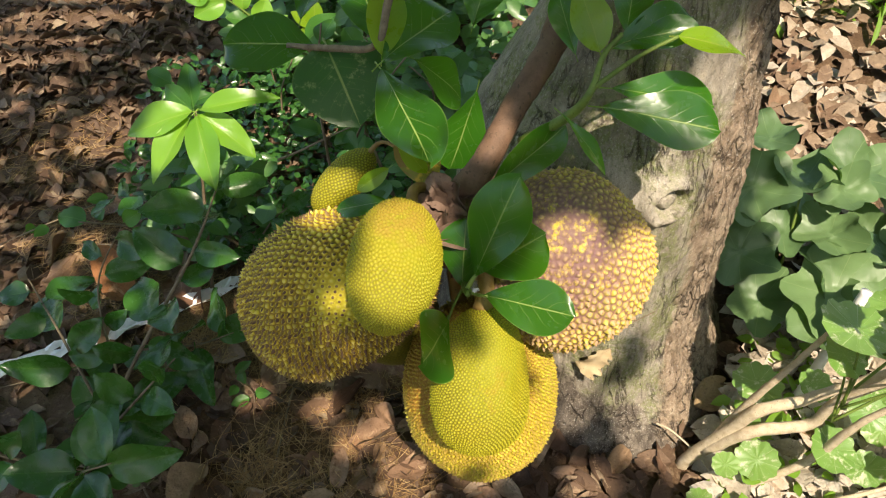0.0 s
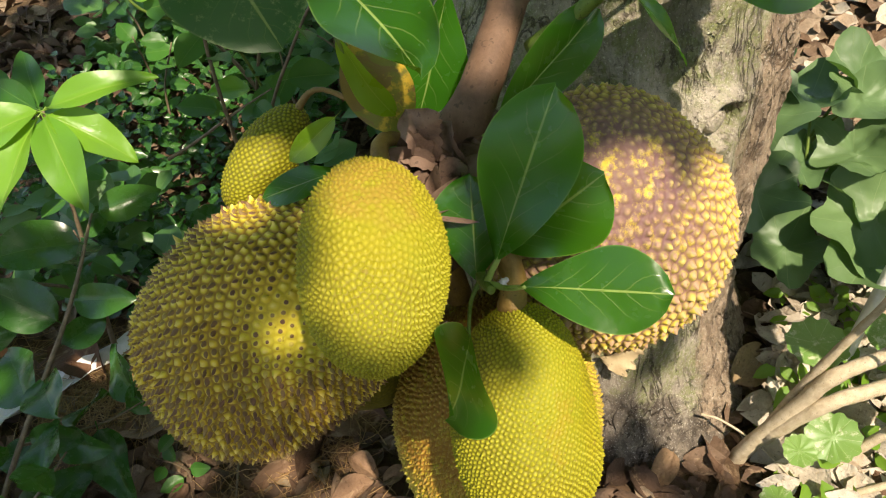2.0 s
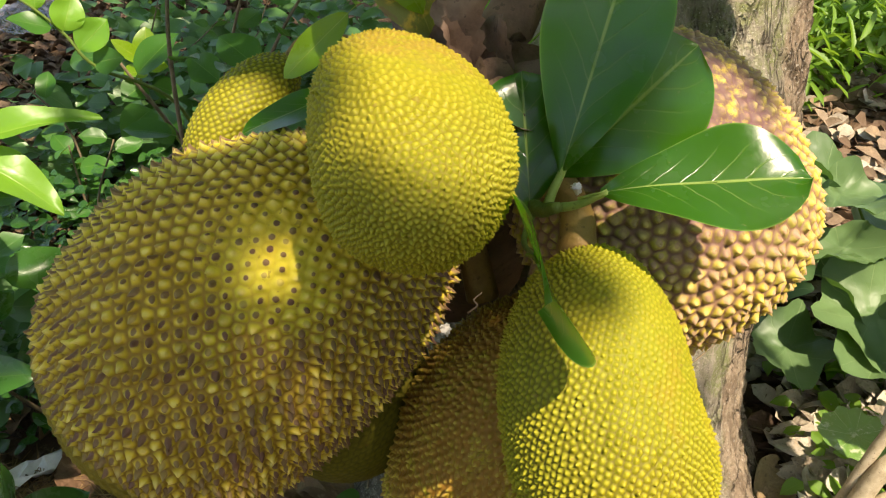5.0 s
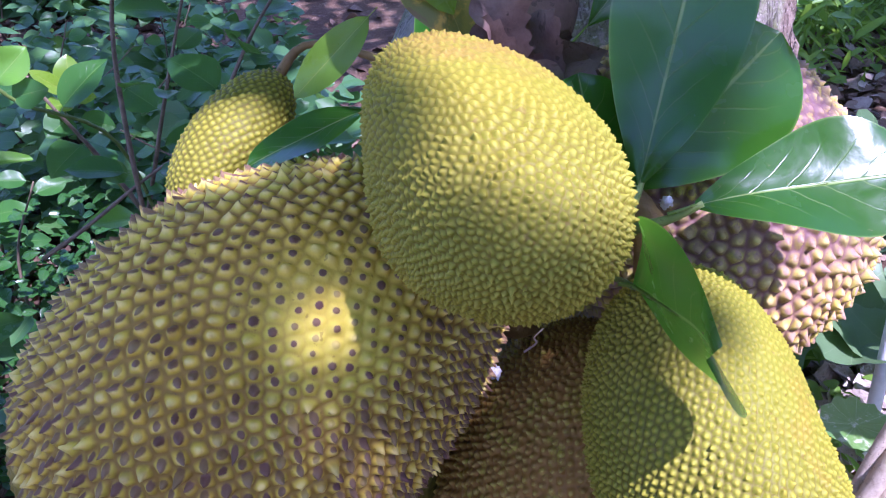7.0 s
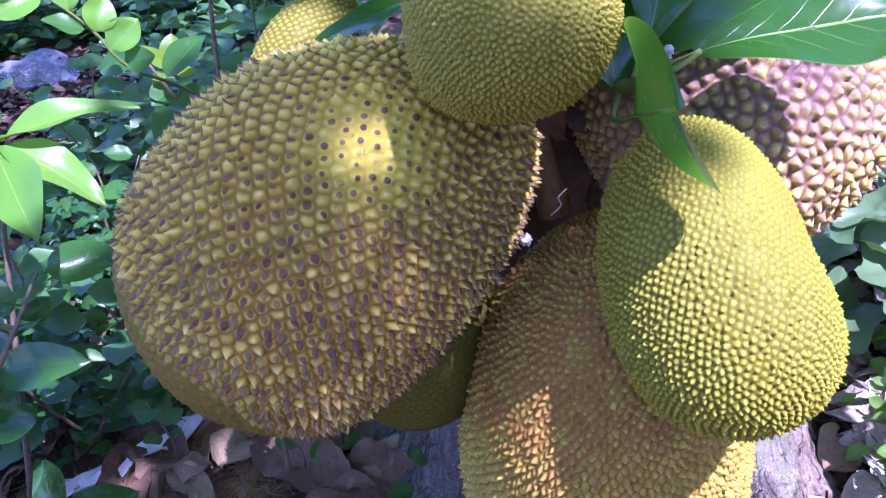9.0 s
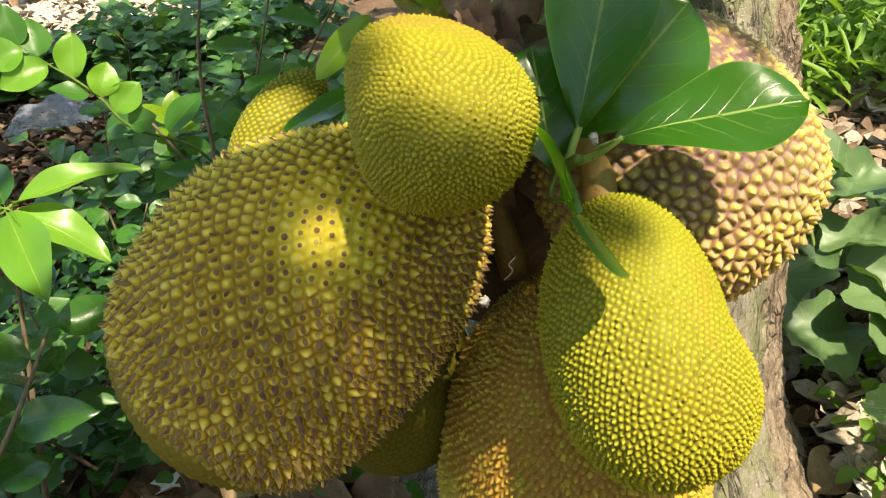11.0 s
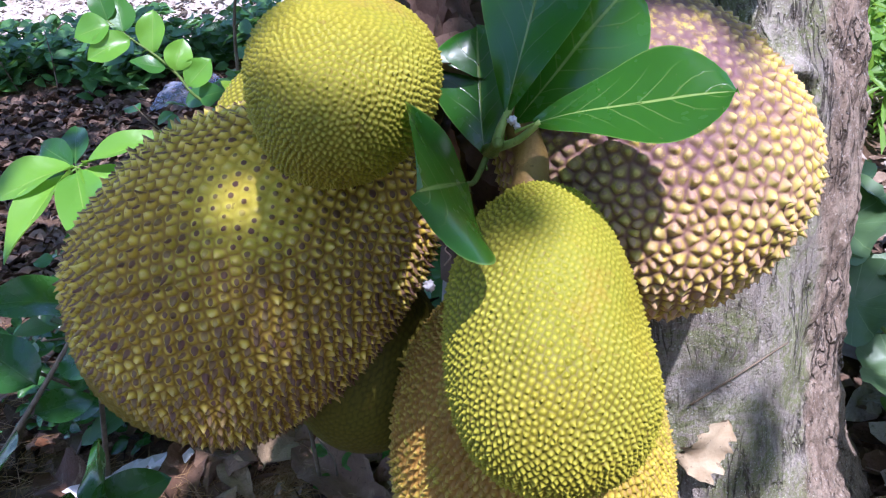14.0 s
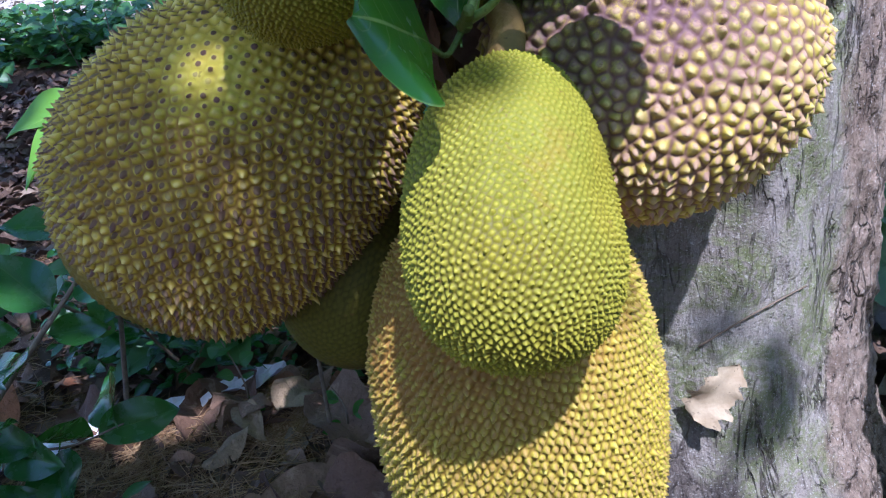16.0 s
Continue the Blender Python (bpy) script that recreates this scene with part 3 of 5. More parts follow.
bpy.context.view_layer.update()


def rooted(ob, parent):
    """Keeps a world-space mesh in place under a parent that stands elsewhere."""
    ob.parent = parent
    ob.matrix_parent_inverse = parent.matrix_world.inverted()
    return ob


def tree_part(name, verts, faces, material, label="", parent=tree):
    return rooted(link(name, sheet(name, verts, faces), material, None, label), parent)


build_trunk(None)
rooted(bpy.data.objects["trunk"], tree)

limb = tree_part("branch", *tube([(0.26, 1.10, 1.12), (0.176, 0.99, 1.06), (0.145, 0.94, 1.02), (0.11, 0.895, 0.985), (0.085, 0.87, 0.955), (0.045, 0.81, 0.912), (0.01, 0.79, 0.865), (-0.01, 0.80, 0.80)], [0.034, 0.026, 0.021, 0.020, 0.019, 0.020, 0.026, 0.02], 18, 0.05, 1), BRANCH, "short crooked brown fruiting branch")

# ---- the fruits ----
def build_fruit(centre, turn, size, shape, spacing, height, grid, skin, stalk, label, seed, flat=None, sharp=1.0, lumps=(), bare=None, scars=True, stray=0.17, crowd=None):
    """Jackfruit: a lopsided ovoid covered by pyramids, one to each cell round an evenly spread site.
    turn: axis times angle; size: half axes; shape: taper, barrel, bend x, bend y. flat: a place and reach where the spines are worn low.
    lumps: place, reach and push of swellings and hollows; bare: the way that a smoother side faces."""
    rng = np.random.default_rng(seed)
    unit, quads = cube_sphere(grid)
    angle = Vector(turn).length
    spin = np.array(Matrix.Rotation(angle, 3, Vector(turn)) if angle > 1e-6 else Matrix.Identity(3))
    inset = height * 0.5
    home = np.array(centre)

    def body(u):
        w = np.clip(1 + shape[0] * u[:, 2] + shape[1] * u[:, 2] ** 2, 0.2, 3)
        q = np.stack([(size[0] - inset) * w * u[:, 0] + shape[2] * u[:, 2] ** 2, (size[1] - inset) * w * u[:, 1] + shape[3] * u[:, 2] ** 2, (size[2] - inset) * u[:, 2]], -1)
        q = q @ spin.T
        for place, reach, push in lumps:
            d = np.linalg.norm(q + home - np.array(place), axis=1)
            q = q * (1 + push * np.exp(-((d / reach) ** 2)) / np.linalg.norm(q, axis=1))[:, None]
        return q

    base = body(unit)
    lump = np.array([noise.noise(Vector(p * 11 + seed)) for p in base])
    base = base * (1 + 0.028 * lump)[:, None]
    corner = base[quads]
    area = 0.5 * np.linalg.norm(np.cross(corner[:, 2] - corner[:, 0], corner[:, 3] - corner[:, 1]), axis=1).sum()
    count = int(area / (0.866 * spacing**2))
    k = np.arange(count) + 0.5
    phi, z = k * 2.399963, 1 - 2 * k / count
    fib = np.stack([np.sqrt(1 - z * z) * np.cos(phi), np.sqrt(1 - z * z) * np.sin(phi), z], -1)
    if crowd is not None:
        fib = fib + np.array(crowd) @ spin
        fib /= np.linalg.norm(fib, axis=1, keepdims=True)
    sites = body(fib) + rng.normal(0, spacing * stray, (count, 3))

    def find(points, many):
        tree_ = KDTree(len(sites))
        for i, p in enumerate(sites):
            tree_.insert(p, i)
        tree_.balance()
        if many == 1:
            return np.array([tree_.find(p)[1] for p in points])
        near = [tree_.find_n(p, 2) for p in points]
        return np.array([(a[1], a[2], b[2]) for a, b in near])

    own = find(base, 1)
    total = np.zeros((count, 3))
    np.add.at(total, own, base)
    number = np.bincount(own, minlength=count)
    full = number > 0
    sites[full] = total[full] / number[full, None]
    near = find(base, 2)
    own, d1, d2 = near[:, 0].astype(int), near[:, 1], near[:, 2]
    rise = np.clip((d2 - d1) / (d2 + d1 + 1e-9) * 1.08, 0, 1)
    tone = rng.random(count)[own]
    local = np.bincount(own, weights=d1 + d2, minlength=count) / np.maximum(1, np.bincount(own, minlength=count)) / 1.12
    local = np.clip(local, spacing * 0.5, spacing * 1.6)[own]
    mesh = sheet("rind", base, quads)
    normal = np.empty(len(base) * 3, dtype=np.float32)
    mesh.vertices.foreach_get("normal", normal)
    normal = normal.reshape(-1, 3)
    scale = 0.75 + 0.5 * rng.random(count)[own]
    scale *= 1 + 0.3 * np.array([noise.noise(Vector(p * 9 + 20)) for p in base])
    # height used for the colour; low joints take the painted shade
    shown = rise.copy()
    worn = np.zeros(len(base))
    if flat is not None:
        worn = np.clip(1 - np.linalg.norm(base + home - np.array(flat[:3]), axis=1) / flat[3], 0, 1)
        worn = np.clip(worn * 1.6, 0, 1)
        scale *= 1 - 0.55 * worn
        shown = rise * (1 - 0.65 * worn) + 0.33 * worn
    smoothed = np.zeros(len(base))
    if bare is not None:
        facing = normal @ np.array(Vector(bare[:3]).normalized()) + 0.12 * lump
        smoothed = np.clip((facing - bare[3]) / 0.14, 0, 1)
        scale *= 1 - 0.75 * smoothed
    # the scar sits on the upper slope of a spine, on its very point where it is worn
    up = np.array([0.15, 0.25, 1.0]) - normal * (normal @ np.array([0.15, 0.25, 1.0]))[:, None]
    up /= np.linalg.norm(up, axis=1, keepdims=True) + 1e-6
    off = base - sites[own] - up * (local * 0.17 * (1 - worn))[:, None]
    off -= normal * (off * normal).sum(1)[:, None]
    scar = np.clip(1 - np.linalg.norm(off, axis=1) / (local * (0.38 - 0.09 * worn) * (0.75 + 0.5 * rng.random(count)[own])), 0, 1) * (1 - smoothed) * scars
    lean = rng.normal(0, 0.22, (count, 3))[own] - np.array([0, 0, 0.12])
    way = normal + lean * rise[:, None]
    rough = np.array([noise.noise(Vector(p * (2.2 / spacing))) for p in base])
    out = base + way * (height * scale * (local / spacing) ** 0.6 * (rise**sharp + 0.12 * rough))[:, None]
    mesh.vertices.foreach_set("co", out.astype(np.float32).ravel())
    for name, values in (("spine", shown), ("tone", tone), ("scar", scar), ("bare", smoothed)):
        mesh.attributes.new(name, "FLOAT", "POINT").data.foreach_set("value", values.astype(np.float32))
    mesh.update()
    ob = thing("jackfruit", label, "jackfruit", centre, "jackfruits of the cluster")
    link("rind", mesh, skin, ob)
    pts = [Vector(p) - Vector(centre) for p in stalk[0]]
    link("stalk", sheet("stalk", *tube(pts, stalk[1], 12, 0.05, seed)), STALK, ob)
    return ob


LUMPS_BIG = (((-0.085, 0.665, 0.745), 0.045, -0.010), ((-0.05, 0.70, 0.755), 0.035, 0.008))
LUMPS_MID = (((0.05, 0.51, 0.755), 0.030, -0.007), ((0.012, 0.49, 0.710), 0.036, 0.005), ((0.10, 0.55, 0.70), 0.024, -0.005), ((0.09, 0.53, 0.65), 0.04, 0.003))
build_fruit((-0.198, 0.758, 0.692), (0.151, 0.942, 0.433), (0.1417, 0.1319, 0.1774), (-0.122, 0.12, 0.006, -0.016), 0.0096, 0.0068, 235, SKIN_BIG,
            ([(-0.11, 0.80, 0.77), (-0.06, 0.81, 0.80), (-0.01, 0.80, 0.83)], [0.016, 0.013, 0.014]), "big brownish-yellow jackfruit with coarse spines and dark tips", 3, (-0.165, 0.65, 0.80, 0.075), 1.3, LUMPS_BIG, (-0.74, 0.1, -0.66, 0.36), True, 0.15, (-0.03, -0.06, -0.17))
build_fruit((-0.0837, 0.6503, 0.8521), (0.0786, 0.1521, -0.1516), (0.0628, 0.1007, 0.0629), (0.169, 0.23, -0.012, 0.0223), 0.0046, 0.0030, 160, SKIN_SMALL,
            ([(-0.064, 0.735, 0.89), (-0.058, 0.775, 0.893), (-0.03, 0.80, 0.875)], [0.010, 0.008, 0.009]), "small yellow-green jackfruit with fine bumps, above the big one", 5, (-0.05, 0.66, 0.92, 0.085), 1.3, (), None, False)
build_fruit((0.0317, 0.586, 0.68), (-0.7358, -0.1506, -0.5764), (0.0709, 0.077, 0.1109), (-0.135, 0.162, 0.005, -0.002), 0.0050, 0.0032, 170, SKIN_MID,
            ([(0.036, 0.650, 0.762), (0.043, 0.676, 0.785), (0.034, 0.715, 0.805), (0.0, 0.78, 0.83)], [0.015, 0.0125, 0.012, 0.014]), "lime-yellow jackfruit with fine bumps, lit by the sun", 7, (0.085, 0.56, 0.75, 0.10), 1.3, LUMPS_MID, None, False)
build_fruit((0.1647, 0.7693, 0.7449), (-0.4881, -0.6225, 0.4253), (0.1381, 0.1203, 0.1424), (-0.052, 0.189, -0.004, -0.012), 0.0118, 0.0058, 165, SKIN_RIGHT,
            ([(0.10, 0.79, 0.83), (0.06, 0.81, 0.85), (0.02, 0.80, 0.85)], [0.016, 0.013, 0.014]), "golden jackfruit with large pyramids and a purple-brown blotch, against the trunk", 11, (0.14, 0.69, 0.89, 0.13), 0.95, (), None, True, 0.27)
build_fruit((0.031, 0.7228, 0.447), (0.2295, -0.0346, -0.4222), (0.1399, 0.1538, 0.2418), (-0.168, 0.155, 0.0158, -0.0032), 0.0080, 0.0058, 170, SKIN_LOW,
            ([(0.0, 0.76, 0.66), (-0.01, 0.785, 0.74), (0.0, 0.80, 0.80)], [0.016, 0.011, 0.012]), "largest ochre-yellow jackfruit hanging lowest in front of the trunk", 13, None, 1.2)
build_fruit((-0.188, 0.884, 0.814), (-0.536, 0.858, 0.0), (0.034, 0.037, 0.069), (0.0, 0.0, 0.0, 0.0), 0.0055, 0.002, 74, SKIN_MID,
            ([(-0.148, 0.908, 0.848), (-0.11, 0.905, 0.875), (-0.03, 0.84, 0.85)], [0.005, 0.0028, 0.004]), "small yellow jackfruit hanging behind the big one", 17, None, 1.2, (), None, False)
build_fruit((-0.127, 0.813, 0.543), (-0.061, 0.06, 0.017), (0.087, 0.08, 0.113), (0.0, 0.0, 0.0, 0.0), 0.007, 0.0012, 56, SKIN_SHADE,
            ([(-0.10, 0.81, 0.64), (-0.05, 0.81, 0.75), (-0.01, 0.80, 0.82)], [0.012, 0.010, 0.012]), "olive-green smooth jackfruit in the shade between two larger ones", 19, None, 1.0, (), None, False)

# spurs added behind the fruits to block light and darken the gap
tree_part("fruiting_spur", *tube([(0.14, 1.02, 0.66), (0.06, 0.90, 0.74), (0.02, 0.84, 0.78), (-0.005, 0.79, 0.82)], [0.07, 0.055, 0.042, 0.024], 16, 0.12, 9), BRANCH, "knobbly brown spur that bears the fruits")
tree_part("fruiting_spur", *tube([(0.05, 1.0, 0.56), (0.035, 0.90, 0.66), (0.015, 0.84, 0.74), (-0.008, 0.795, 0.81)], [0.085, 0.06, 0.045, 0.02], 16, 0.14, 12), BRANCH, "knobbly brown spur that bears the fruits")
# ---- bracts, twigs and leaves of the tree ----
BLADES = [skinned(leaf_blade(s, 1.55, 0.56, 0.05, c, 0.024, tw, 22, 8), LEAF_TREE) for s, c, tw in ((1, 0.13, 0.0), (2, 0.16, 0.2), (3, 0.28, -0.25), (4, 0.10, 0.3))]
MARKED = skinned(leaf_blade(5, 0.86, 0.6, 0.04, 0.2, 0.015), LEAF_MARKED)
YOUNG = [skinned(leaf_blade(s, 1.0, 0.6, 0.06, c, 0.02, tw), LEAF_YOUNG) for s, c, tw in ((6, 0.12, 0.2), (7, 0.3, -0.5))]

fruit_twig = tree_part("twig", *tube([(0.0, 0.77, 0.84), (0.01, 0.72, 0.80), (0.012, 0.675, 0.792), (0.016, 0.645, 0.806)], [0.008, 0.006, 0.006, 0.004], 9, 0.06, 3), TWIG_GREEN)
for blade, base, tip, width, face in (
    (0, (0.026, 0.667, 0.820), (0.083, 0.700, 0.978), 0.086, (-0.3, -0.7, 0.6)),
    (3, (0.036, 0.692, 0.806), (0.116, 0.662, 0.906), 0.098, (-0.5, -0.7, 0.45)),
    (1, (0.040, 0.632, 0.820), (0.154, 0.573, 0.852), 0.074, (-0.15, -0.45, 1)),
    (0, (-0.0125, 0.613, 0.790), (-0.0325, 0.515, 0.826), 0.108, (0.92, -0.16, 0.36)),
    (1, (0.008, 0.675, 0.79), (0.012, 0.715, 0.885), 0.075, (-0.35, -0.9, 0.3)),
    (0, (0.05, 0.77, 0.895), (0.160, 0.80, 0.978), 0.062, (0.4, -0.8, 0.5)),
):
    rooted(put_leaf(BLADES[blade], None, base, tip, width, face), fruit_twig)

tree_part("leaf_stalk", *tube([(0.012, 0.675, 0.792), (-0.002, 0.660, 0.775), (-0.0125, 0.613, 0.789)], [0.0026, 0.0022, 0.0018], 8), TWIG_GREEN)
tree_part("leaf_stalk", *tube([(0.013, 0.662, 0.792), (0.020, 0.664, 0.810), (0.030, 0.670, 0.826), (0.050, 0.690, 0.868)], [0.0040, 0.0034, 0.0028, 0.0012], 8), STALK_PALE)
tree_part("leaf_stalk", *tube([(0.016, 0.662, 0.797), (0.030, 0.645, 0.806), (0.044, 0.630, 0.821)], [0.0036, 0.0030, 0.0022], 8), STALK_PALE)
hanging_twig = tree_part("twig", *tube([(-0.02, 0.98, 1.26), (-0.08, 0.90, 1.13), (-0.10, 0.86, 1.08), (-0.16, 0.885, 1.06), (-0.235, 0.905, 1.055)], [0.008, 0.006, 0.005, 0.005, 0.004], 9, 0.08, 4), TWIG_BROWN)
for mesh, base, tip, width, face in (
    (MARKED, (-0.180, 0.905, 1.055), (-0.126, 0.780, 1.020), 0.135, (0.0, -0.45, 1)),
    (BLADES[1], (-0.195, 0.905, 1.052), (-0.335, 0.915, 1.068), 0.115, (0.1, -0.5, 1)),
    (BLADES[0], (-0.092, 0.815, 1.070), (-0.019, 0.655, 1.052), 0.085, (0.35, -0.3, 1)),
    (BLADES[3], (0.034, 0.910, 0.965), (-0.010, 0.880, 0.828), 0.076, (0.3, -0.9, 0.35)),
    (BLADES[1], (-0.092, 0.83, 1.072), (0.006, 0.96, 1.088), 0.085, (0.0, -0.5, 1)),
    (YOUNG[0], (-0.092, 0.84, 1.075), (-0.082, 0.955, 1.13), 0.055, (0.1, -0.7, 0.8)),
    (BLADES[2], (-0.055, 0.90, 1.03), (0.034, 0.935, 0.935), 0.075, (0.1, -0.6, 0.8)),
    (BLADES[0], (-0.10, 0.90, 1.06), (-0.14, 1.02, 1.10), 0.075, (0.0, -0.6, 0.9)),
    (BLADES[2], (-0.22, 0.95, 1.07), (-0.20, 1.07, 1.10), 0.06, (0.0, -0.6, 0.9)),
    (BLADES[3], (0.03, 0.97, 1.04), (0.06, 1.05, 1.10), 0.07, (0.0, -0.7, 0.8)),
):
    rooted(put_leaf(mesh, None, base, tip, width, face), hanging_twig)

# young shoot with a yellowing curled leaf beside the small fruit's stalk
shoot = tree_part("twig", *tube([(-0.02, 0.79, 0.86), (-0.05, 0.80, 0.90), (-0.07, 0.80, 0.95), (-0.08, 0.80, 0.995)], [0.007, 0.005, 0.004, 0.003], 8, 0.05, 5), TWIG_GREEN)
rooted(put_leaf(YOUNG[1], None, (-0.080, 0.80, 0.995), (-0.052, 0.775, 0.905), 0.022, (-0.7, -0.6, 0.2)), shoot)
rooted(put_leaf(skinned(leaf_blade(8, 0.9, 0.6, 0.1, 0.2, 0.03, 0.2), LEAF_YELLOWING), None, (-0.072, 0.81, 0.978), (-0.030, 0.775, 0.892), 0.062, (0.0, -0.75, 0.65), "yellow and brown dying leaf"), shoot)
rooted(put_leaf(YOUNG[0], None, (-0.097, 0.80, 0.912), (-0.153, 0.80, 0.866), 0.026, (0.3, -0.7, 0.6)), shoot)
rooted(put_leaf(BLADES[1], None, (-0.10, 0.79, 0.856), (-0.193, 0.80, 0.832), 0.040, (0, -0.5, 0.9)), shoot)

side_twig = tree_part("twig", *tube([(0.10, 0.83, 0.93), (0.14, 0.81, 0.975), (0.167, 0.80, 1.007), (0.185, 0.80, 1.04), (0.20, 0.83, 1.07), (0.225, 0.85, 1.09)], [0.010, 0.008, 0.007, 0.005, 0.004, 0.003], 9, 0.05, 6), TWIG_GREEN)
tree_part("twig", *tube([(0.185, 0.80, 1.04), (0.24, 0.81, 1.08), (0.289, 0.82, 1.102)], [0.004, 0.003, 0.0025], 8, 0.05, 7), TWIG_GREEN)
for mesh, base, tip, width, face in (
    (BLADES[2], (0.140, 0.745, 1.042), (0.211, 0.700, 0.982), 0.036, (0.2, -0.2, 1)),
    (BLADES[1], (0.200, 0.79, 1.018), (0.360, 0.76, 1.003), 0.075, (0.05, -0.55, 0.9)),
    (BLADES[3], (0.215, 0.815, 1.03), (0.365, 0.82, 0.998), 0.066, (0.0, -0.5, 0.9)),
    (YOUNG[1], (0.289, 0.82, 1.102), (0.380, 0.80, 1.098), 0.050, (0.0, -0.4, 1)),
    (YOUNG[0], (0.197, 0.84, 1.070), (0.170, 0.885, 1.145), 0.060, (0.2, -0.8, 0.6)),
    (BLADES[0], (0.165, 0.84, 1.068), (0.140, 0.90, 1.132), 0.040, (-0.3, -0.8, 0.6)),
    (BLADES[1], (0.213, 0.84, 1.076), (0.335, 0.90, 1.092), 0.062, (0.0, -0.6, 0.9)),
    (BLADES[0], (0.232, 0.86, 1.084), (0.258, 0.955, 1.135), 0.062, (0.1, -0.7, 0.8)),
    (BLADES[3], (0.235, 0.84, 1.086), (0.322, 0.84, 1.106), 0.040, (0.0, -0.5, 1)),
):
    rooted(put_leaf(mesh, None, base, tip, width, face), side_twig)

rng = random.Random(21)
for k in range(16):
    a = rng.uniform(0, 6.3)
    c = Vector((-0.005 + 0.022 * math.cos(a), 0.765 + 0.02 * math.sin(a), 0.845 + rng.uniform(-0.03, 0.02)))
    mesh = skinned(leaf_blade(40 + k, 0.8, 0.5, 0.5, 0.35, 0.06, 0.4, 8, 4, 0), HUSK)
    ob = put_leaf(mesh, None, c, c + Vector((rng.uniform(-0.05, 0.05), rng.uniform(-0.055, -0.01), rng.uniform(-0.03, 0.045))), rng.uniform(0.03, 0.055), (rng.uniform(-0.5, 0.5), -0.6, 0.6), "", "bract")
    rooted(ob, tree)

TORN = [skinned(leaf_blade(140 + q, 0.7, 0.4, 0.35, 0.45, 0.12, 0.9, 16, 6, 0, 0, 0.10), HUSK) for q in range(3)]
for k, (base, tip, width, face) in enumerate((
    ((-0.045, 0.775, 0.885), (0.015, 0.745, 0.868), 0.028, (0.1, -0.7, 0.7)),
    ((0.0, 0.775, 0.905), (0.012, 0.735, 0.858), 0.03, (-0.3, -0.8, 0.5)),
    ((0.03, 0.77, 0.885), (-0.012, 0.728, 0.842), 0.032, (0.3, -0.8, 0.5)),
    ((-0.03, 0.775, 0.925), (-0.012, 0.75, 0.87), 0.035, (0.3, -0.8, 0.3)),
    ((0.0, 0.75, 0.84), (0.008, 0.71, 0.795), 0.045, (-0.2, -0.9, 0.4)),
    ((-0.02, 0.76, 0.80), (-0.015, 0.72, 0.745), 0.05, (-0.4, -0.9, 0.3)),
    ((0.02, 0.77, 0.80), (0.02, 0.735, 0.74), 0.05, (-0.1, -0.9, 0.3)),
)):
    rooted(put_leaf(TORN[k % 3], None, base, tip, width, face, "torn brown bract", "bract"), tree)

for k, (x, y, z, size) in enumerate([(0.026, 0.640, 0.822, 0.004), (-0.047, 0.717, 0.664, 0.006), (0.030, 0.646, 0.816, 0.003)]):
    unit, quads = cube_sphere(6)
    shape = [Vector((x, y, z)) + Vector(u) * size * (0.6 + 0.8 * abs(noise.noise(Vector(u * 2.3) + Vector((k, 0, 0))))) for u in unit]
    tree_part("wax_tuft", shape, quads, plain("wax", (0.62, 0.6, 0.57), 0.8), "tiny tuft of white insect wax")
tree_part("curled_tendril", *tube([(-0.032, 0.700, 0.690), (-0.026, 0.694, 0.700), (-0.030, 0.690, 0.709), (-0.024, 0.688, 0.716)], [0.0008, 0.0007, 0.0004], 7), plain("pale_tendril", (0.45, 0.33, 0.25), 0.6), "tiny pale curled tendril")

# flake of bark coming off the trunk
peel_mesh = skinned(leaf_blade(60, 0.75, 0.45, 0.12, 0.15, 0.06, 0.3, 22, 8, 0, 4, 0.18), PEEL)
rooted(put_leaf(peel_mesh, None, (0.25, 0.862, 0.275), (0.305, 0.862, 0.345), 0.055, (-0.1, -1, 0.35), "pale curled flake of bark", "bark_flake"), tree)


